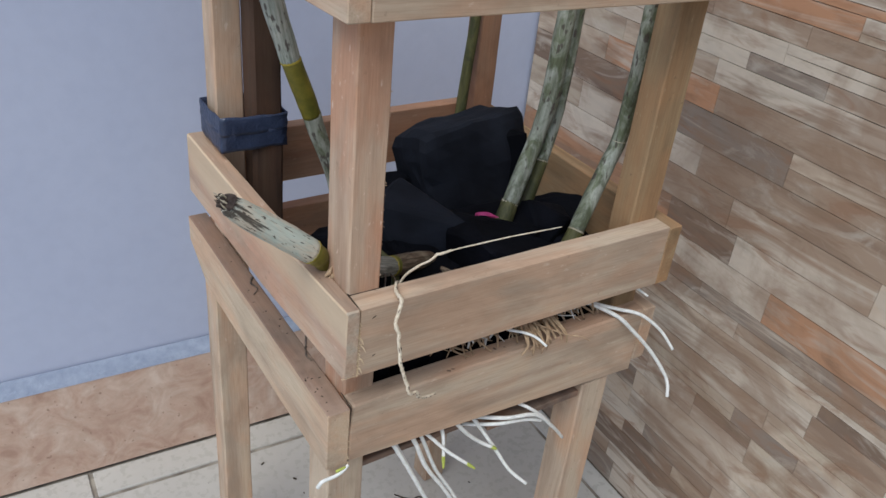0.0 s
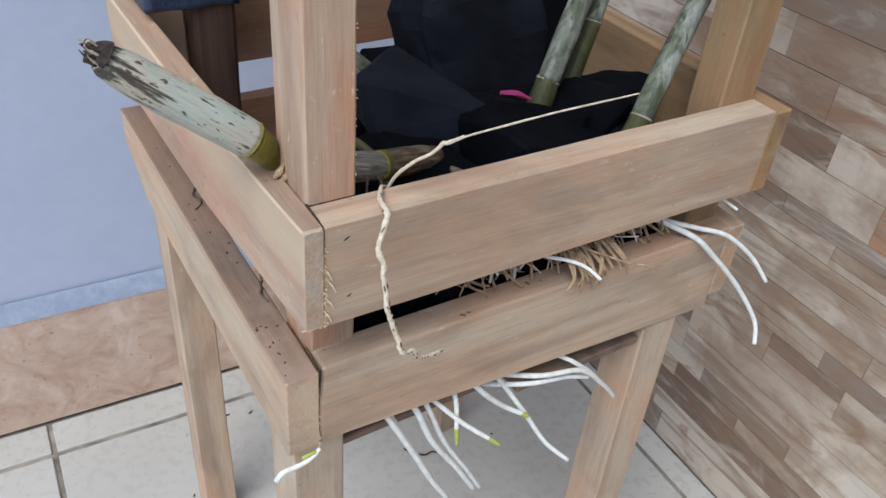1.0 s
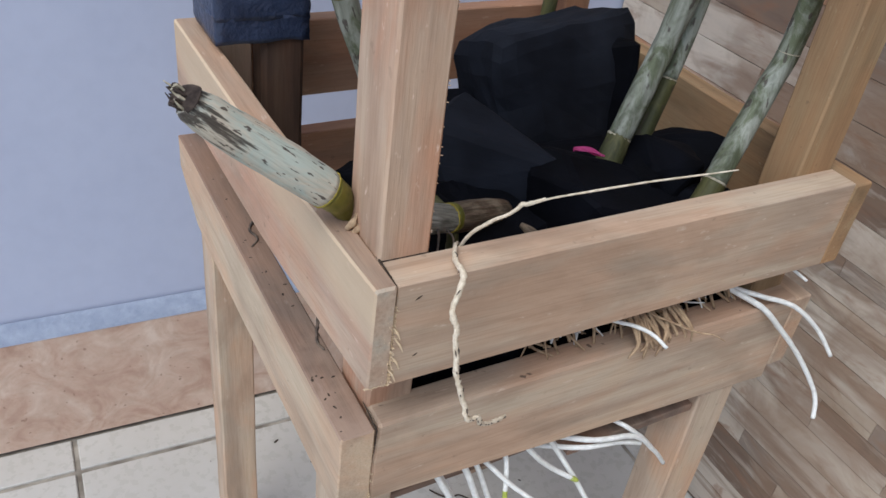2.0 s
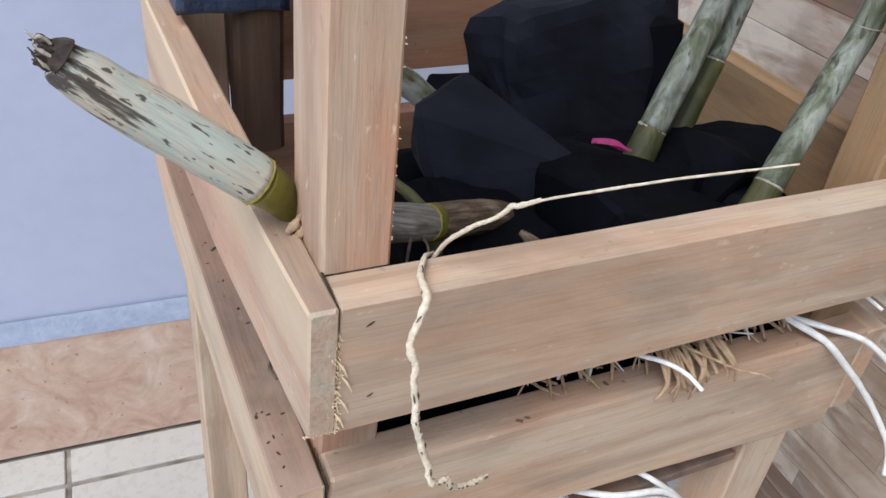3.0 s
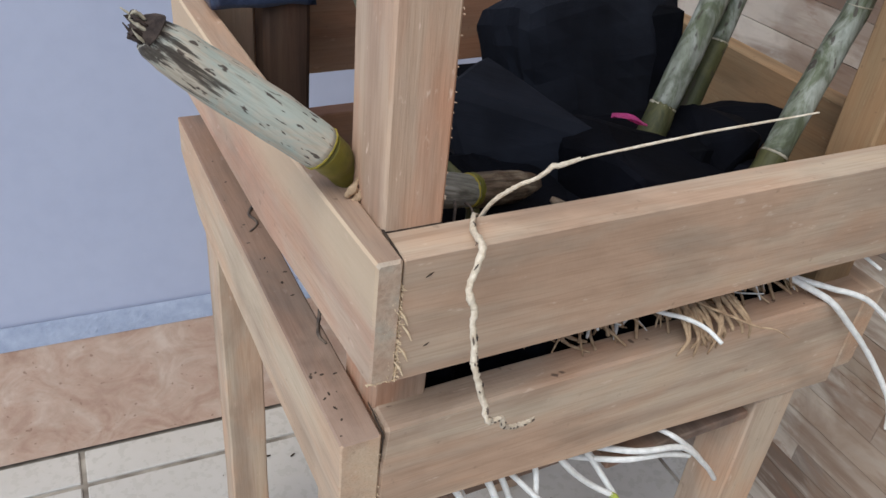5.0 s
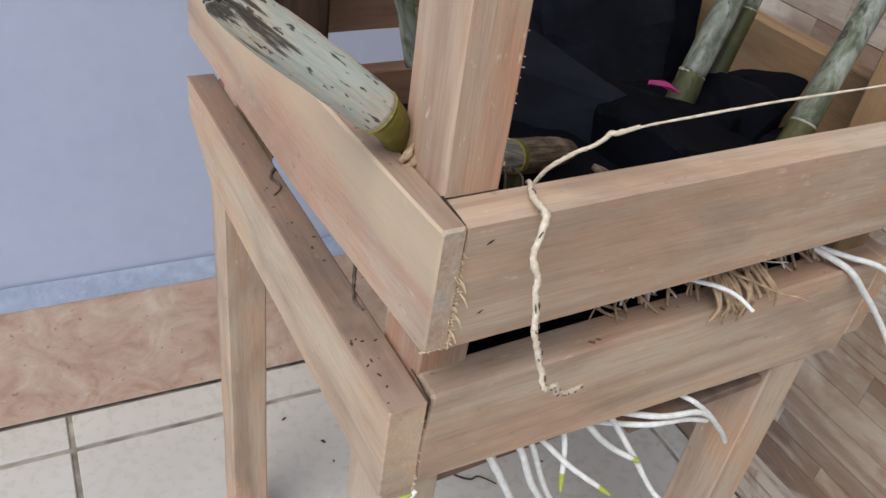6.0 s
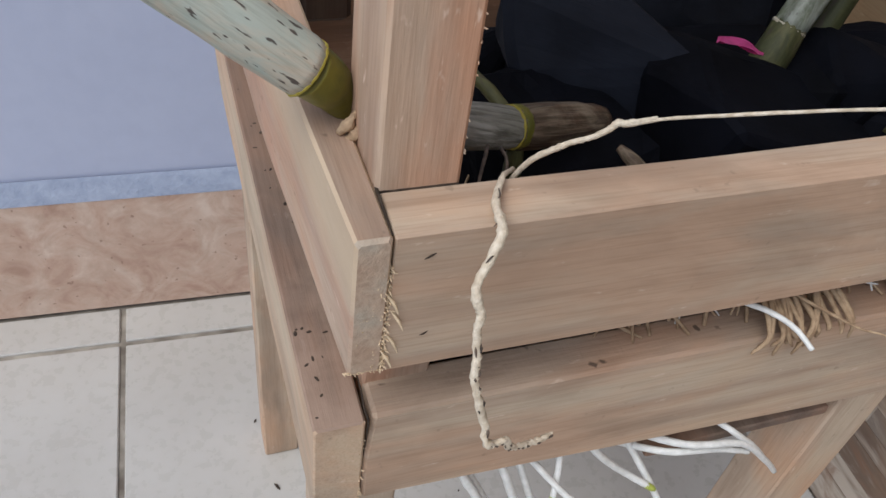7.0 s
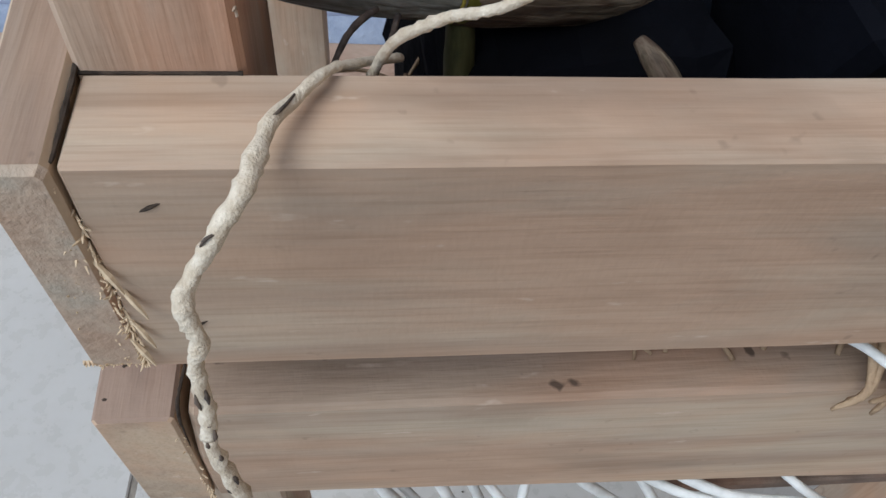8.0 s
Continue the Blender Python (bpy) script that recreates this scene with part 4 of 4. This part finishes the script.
for k in range(30):
    x, y = rnd.uniform(0.045, 0.135), rnd.uniform(0.03, 0.085)
    d = Vector((rnd.uniform(-1, 1), rnd.uniform(-1, 1), rnd.uniform(-0.3, 0.3))) * rnd.uniform(0.006, 0.016)
    p = Vector((x, y, rnd.uniform(0.500, 0.518)))
    tube([p - d, p + Vector((0, 0, 0.003)), p + d], [0.0004, 0.0006, 0.0003], 5, k, 0.4, litter, 3)
tagged(part("root_litter", litter, ROOT_BROWN, orchid, "dry brown root litter", True), kind="stuff")


def petal():
    bm = bmesh.new()
    rows = []
    for i in range(13):
        t = i / 12
        w = 0.0034 * math.sin(math.pi * min(1, t * 0.9 + 0.08)) ** 0.8 * (1 - 0.35 * t) + 0.0004
        row = []
        for j in range(7):
            s = j / 6 * 2 - 1
            row.append(bm.verts.new((0.032 * t, s * w + 0.0009 * math.sin(math.pi * t * 2.3), 0.0012 * math.sin(math.pi * t) - 0.0015 * t * t + 0.0016 * s * s + 0.0007 * math.sin(9 * t + 3 * s))))
        rows.append(row)
    for a, b in zip(rows, rows[1:]):
        for j in range(6):
            bm.faces.new((a[j], a[j + 1], b[j + 1], b[j]))
    bmesh.ops.solidify(bm, geom=bm.faces[:], thickness=0.0006)
    return bm


fallen = finish("petal", petal(), PINK, None, "", True)
fallen.matrix_basis = pose(0.1615, 0.0765, 0.5580, 18, 18, 4) @ Matrix.Diagonal((0.92, 0.72, 0.9, 1))
tagged(fallen, "fallen magenta petal lying on the charcoal", "petal")

# ---- splinters, specks and crumbs ----
rnd = random.Random(12)


def fuzz(name, spots, n, parent, reach, mat=FIBRE):
    bm = bmesh.new()
    for k in range(n):
        a, b = spots[k % len(spots)]
        p = Vector(a).lerp(Vector(b), rnd.random())
        d = Vector((rnd.uniform(-0.6, 1.0), rnd.uniform(-1.0, 0.0), rnd.uniform(-0.8, 0.9))) * reach * rnd.uniform(0.3, 1)
        tube([p + Vector((0, 0.0006, 0)), p + d * 0.6, p + d], [0.0003, 0.00022, 0.00008], 4, k, 0, bm, 2)
    return tagged(part(name, bm, mat, parent, "frayed pale sawn edge"), kind="stuff")


fuzz("frayed_edge", [((0.0150, 0.0002, 0.545), (0.0152, 0.0002, 0.500)), ((0.0125, 0.0002, 0.540), (0.0150, 0.0002, 0.498))], 150, stand, 0.0026)
fuzz("frayed_edge", [((0.003, 0.0002, 0.4985), (0.0145, 0.0002, 0.4980)), ((0.006, 0.0002, 0.510), (0.0145, 0.0002, 0.553)), ((0.012, 0.0002, 0.500), (0.009, 0.0002, 0.550))], 130, stand, 0.0014)
fuzz("frayed_edge", [((0.0118, 0.0042, 0.457), (0.0120, 0.0042, 0.402))], 80, stand, 0.0020)
fuzz("frayed_edge", [((T + P, F + 0.0003, 0.556), (T + P, F + 0.0003, 0.70))], 22, stand, 0.0014, PALE)
chip = bmesh.new()
for k, (x, z) in enumerate(((0.0165, 0.530), (0.0185, 0.522), (0.0175, 0.512), (0.0160, 0.505))):
    tube([(x - 0.002, 0.0002, z + 0.003), (x, -0.0012, z), (x + 0.0014, -0.0020, z - 0.004)], [0.0003, 0.0006, 0.0002], 5, k, 0.4, chip, 3)
tagged(part("frayed_edge", chip, FIBRE, stand, "torn wood chips at the joint"), kind="stuff")


def crumbs(spots, n, size, label, seed):
    r = random.Random(seed)
    bm = bmesh.new()
    for k in range(n):
        x, y, z = spots(r)
        s = size * r.uniform(0.4, 1.4)
        got = bmesh.ops.create_icosphere(bm, subdivisions=1, radius=s, matrix=Matrix.Translation((x, y, z + s * 0.35)) @ pose(0, 0, 0, 0, 0, r.uniform(0, 180)) @ Matrix.Diagonal((r.uniform(0.8, 2.4), r.uniform(0.6, 1.1), 0.6, 1)))
    ob = finish("crumbs", bm, DEBRIS_SHADE)
    return tagged(ob, label, "debris", kind="stuff")


def on_side(r):
    y = 0.008 + 0.29 * r.random() ** 1.7
    return (r.uniform(-0.0042, 0.0105), y, LZ1 + 0.0209 * (y - 0.004) - 0.0003)


crumbs(on_side, 30, 0.0006, "dark specks of dirt on the side board", 3)
crumbs(lambda r: (r.uniform(0.02, 0.12), r.uniform(0.006, 0.017), LZ1 - 0.0012), 10, 0.0006, "dark specks on the lower front board", 4)
crumbs(lambda r: (r.uniform(0.0, 0.35), r.uniform(0.08, 0.44), 0.0), 26, 0.0016, "dark crumbs scattered on the floor tiles", 5)
for pts, r in ((((0.0245, 0.0001, 0.545), (0.0262, -0.0002, 0.5462), (0.0280, 0.0001, 0.5470)), 0.0004), (((0.0262, 0.0001, 0.512), (0.0274, -0.0002, 0.5126), (0.0288, 0.0001, 0.5134)), 0.0003),
               (((0.1297, 0.0088, 0.5529), (0.1304, 0.0089, 0.5531), (0.1312, 0.0088, 0.5529)), 0.0004), (((0.0205, 0.0105, 0.4633), (0.0220, 0.0100, 0.4637), (0.0238, 0.0098, 0.4633)), 0.0004)):
    part("nick", tube(pts, [r * 0.5, r, r * 0.5], 6, 1, 0.2, steps=3), DEBRIS_SHADE, stand, "small dark nick")
# dark strips that paint the shade in the board seams at the front corner
for pts, r in ((((0.0140, 0.0220, 0.4664), (0.0138, 0.0150, 0.4663), (0.0132, 0.0080, 0.4661), (0.0136, 0.0040, 0.4648), (0.0134, 0.0036, 0.4590), (0.0131, 0.0036, 0.4480)), (0.0002, 0.0004, 0.00045, 0.00045, 0.0003, 0.0001)),
               (((0.0152, 0.0330, 0.5561), (0.0153, 0.0190, 0.5558), (0.0152, 0.0100, 0.5553), (0.0150, 0.0010, 0.5548)), (0.0003, 0.0005, 0.0005, 0.0003)),
               (((0.0155, 0.0184, 0.5552), (0.0260, 0.0183, 0.5551), (0.0395, 0.0183, 0.5549)), (0.0004, 0.0003, 0.0004))):
    part("dirty_seam", tube(pts, r, 6, 3, 0.5, steps=6), DEBRIS_SHADE, stand, "dark strip painting the shade in a board seam")
twig = finish("twig", tube([(0.235, 0.272, 0.002), (0.240, 0.259, 0.006), (0.252, 0.252, 0.003), (0.262, 0.250, 0.005), (0.276, 0.236, 0.002)], [0.0008, 0.0012, 0.0012, 0.001, 0.0006], 7, 4, 0.3), DEBRIS_SHADE, None, "", True)
tagged(twig, "curled dark dry twig on the floor", "twig")

# ---- floor tiles, one object each ----
rnd = random.Random(21)
JOINT = 0.0058


def tile(u0, u1, v0, v1):
    ob = finish("tile", slab(u1 - u0 - JOINT, v1 - v0 - JOINT, 0.012, 0.0012), FLOOR_TILE, floor)
    ob.matrix_basis = floor.matrix_basis.inverted() @ ROOM @ pose(u0 + JOINT / 2, v0 + JOINT / 2, -0.0122 + rnd.uniform(-0.0004, 0.0002))


us = [PITCH * k for k in range(-9, 2)] + [WALL_U]
vs = [-PITCH * k for k in range(9, -1, -1)] + [SKIRT_V + 0.002]
for a, b in zip(us, us[1:]):
    for c, d in zip(vs, vs[1:]):
        tile(a, b, c, d)

# ---- cladding strips, one object each where the camera passes, the rest joined ----
rnd = random.Random(33)


def strip_verts(v0, v1, z0, z1, depth):
    """A thin strip with a slightly wavy outline, bevelled to its backing."""
    g, e = 0.0, 0.0002
    n = max(2, int((v1 - v0) / 0.03))
    top = [(v0 + g + (v1 - v0 - 2 * g) * i / n, z1 - g - (rnd.uniform(0, 0.0004) if 0 < i < n else 0)) for i in range(n + 1)]
    low = [(v0 + g + (v1 - v0 - 2 * g) * i / n, z0 + g + (rnd.uniform(0, 0.0004) if 0 < i < n else 0)) for i in range(n + 1)]
    out = low + top[::-1]
    cv, cz = (v0 + v1) / 2, (z0 + z1) / 2
    return [(0.001, v, z) for v, z in out], [(-depth, v + (e if v < cv else -e), z + (e if z < cz else -e)) for v, z in out]


def add_strip(bm, *a):
    back, front = ([bm.verts.new(p) for p in ring] for ring in strip_verts(*a))
    n = len(back)
    for i in range(n):
        bm.faces.new((back[i], back[(i + 1) % n], front[(i + 1) % n], front[i]))
    h = n // 2
    for i in range(h - 1):
        bm.faces.new((front[i], front[i + 1], front[n - 2 - i], front[n - 1 - i]))


rest = bmesh.new()
z = 0.002
while z < 2.66:
    h = rnd.choice((0.018, 0.022, 0.027, 0.032, 0.038))
    v = WALL_V - 0.006
    while v > -5.9:
        l = rnd.choice((0.09, 0.13, 0.17, 0.22, 0.27, 0.32)) * rnd.uniform(0.85, 1.15)
        cut = rnd.choice((0, 0, 0, 0, rnd.uniform(0.35, 0.65)))
        for y0, y1 in (((0, h),) if not cut else ((0, h * cut), (h * cut, h))):
            depth = rnd.uniform(0.0032, 0.0033)
            if z < 0.98 and v > -0.95:
                bm = bmesh.new()
                add_strip(bm, -l, 0, y0, y1, depth)
                ob = finish("strip", bm, STRIP, wall_clad)
                ob.matrix_basis = wall_clad.matrix_basis.inverted() @ ROOM @ pose(WALL_U, v, z)
            else:
                add_strip(rest, v - l, v, z + y0, z + y1, depth)
        v -= l
    z += h
ob = finish("strip_field", rest, STRIP, wall_clad)
ob.matrix_basis = wall_clad.matrix_basis.inverted() @ ROOM @ pose(WALL_U, 0, 0)
tagged(ob, "field of timber-look strips", kind="stuff")
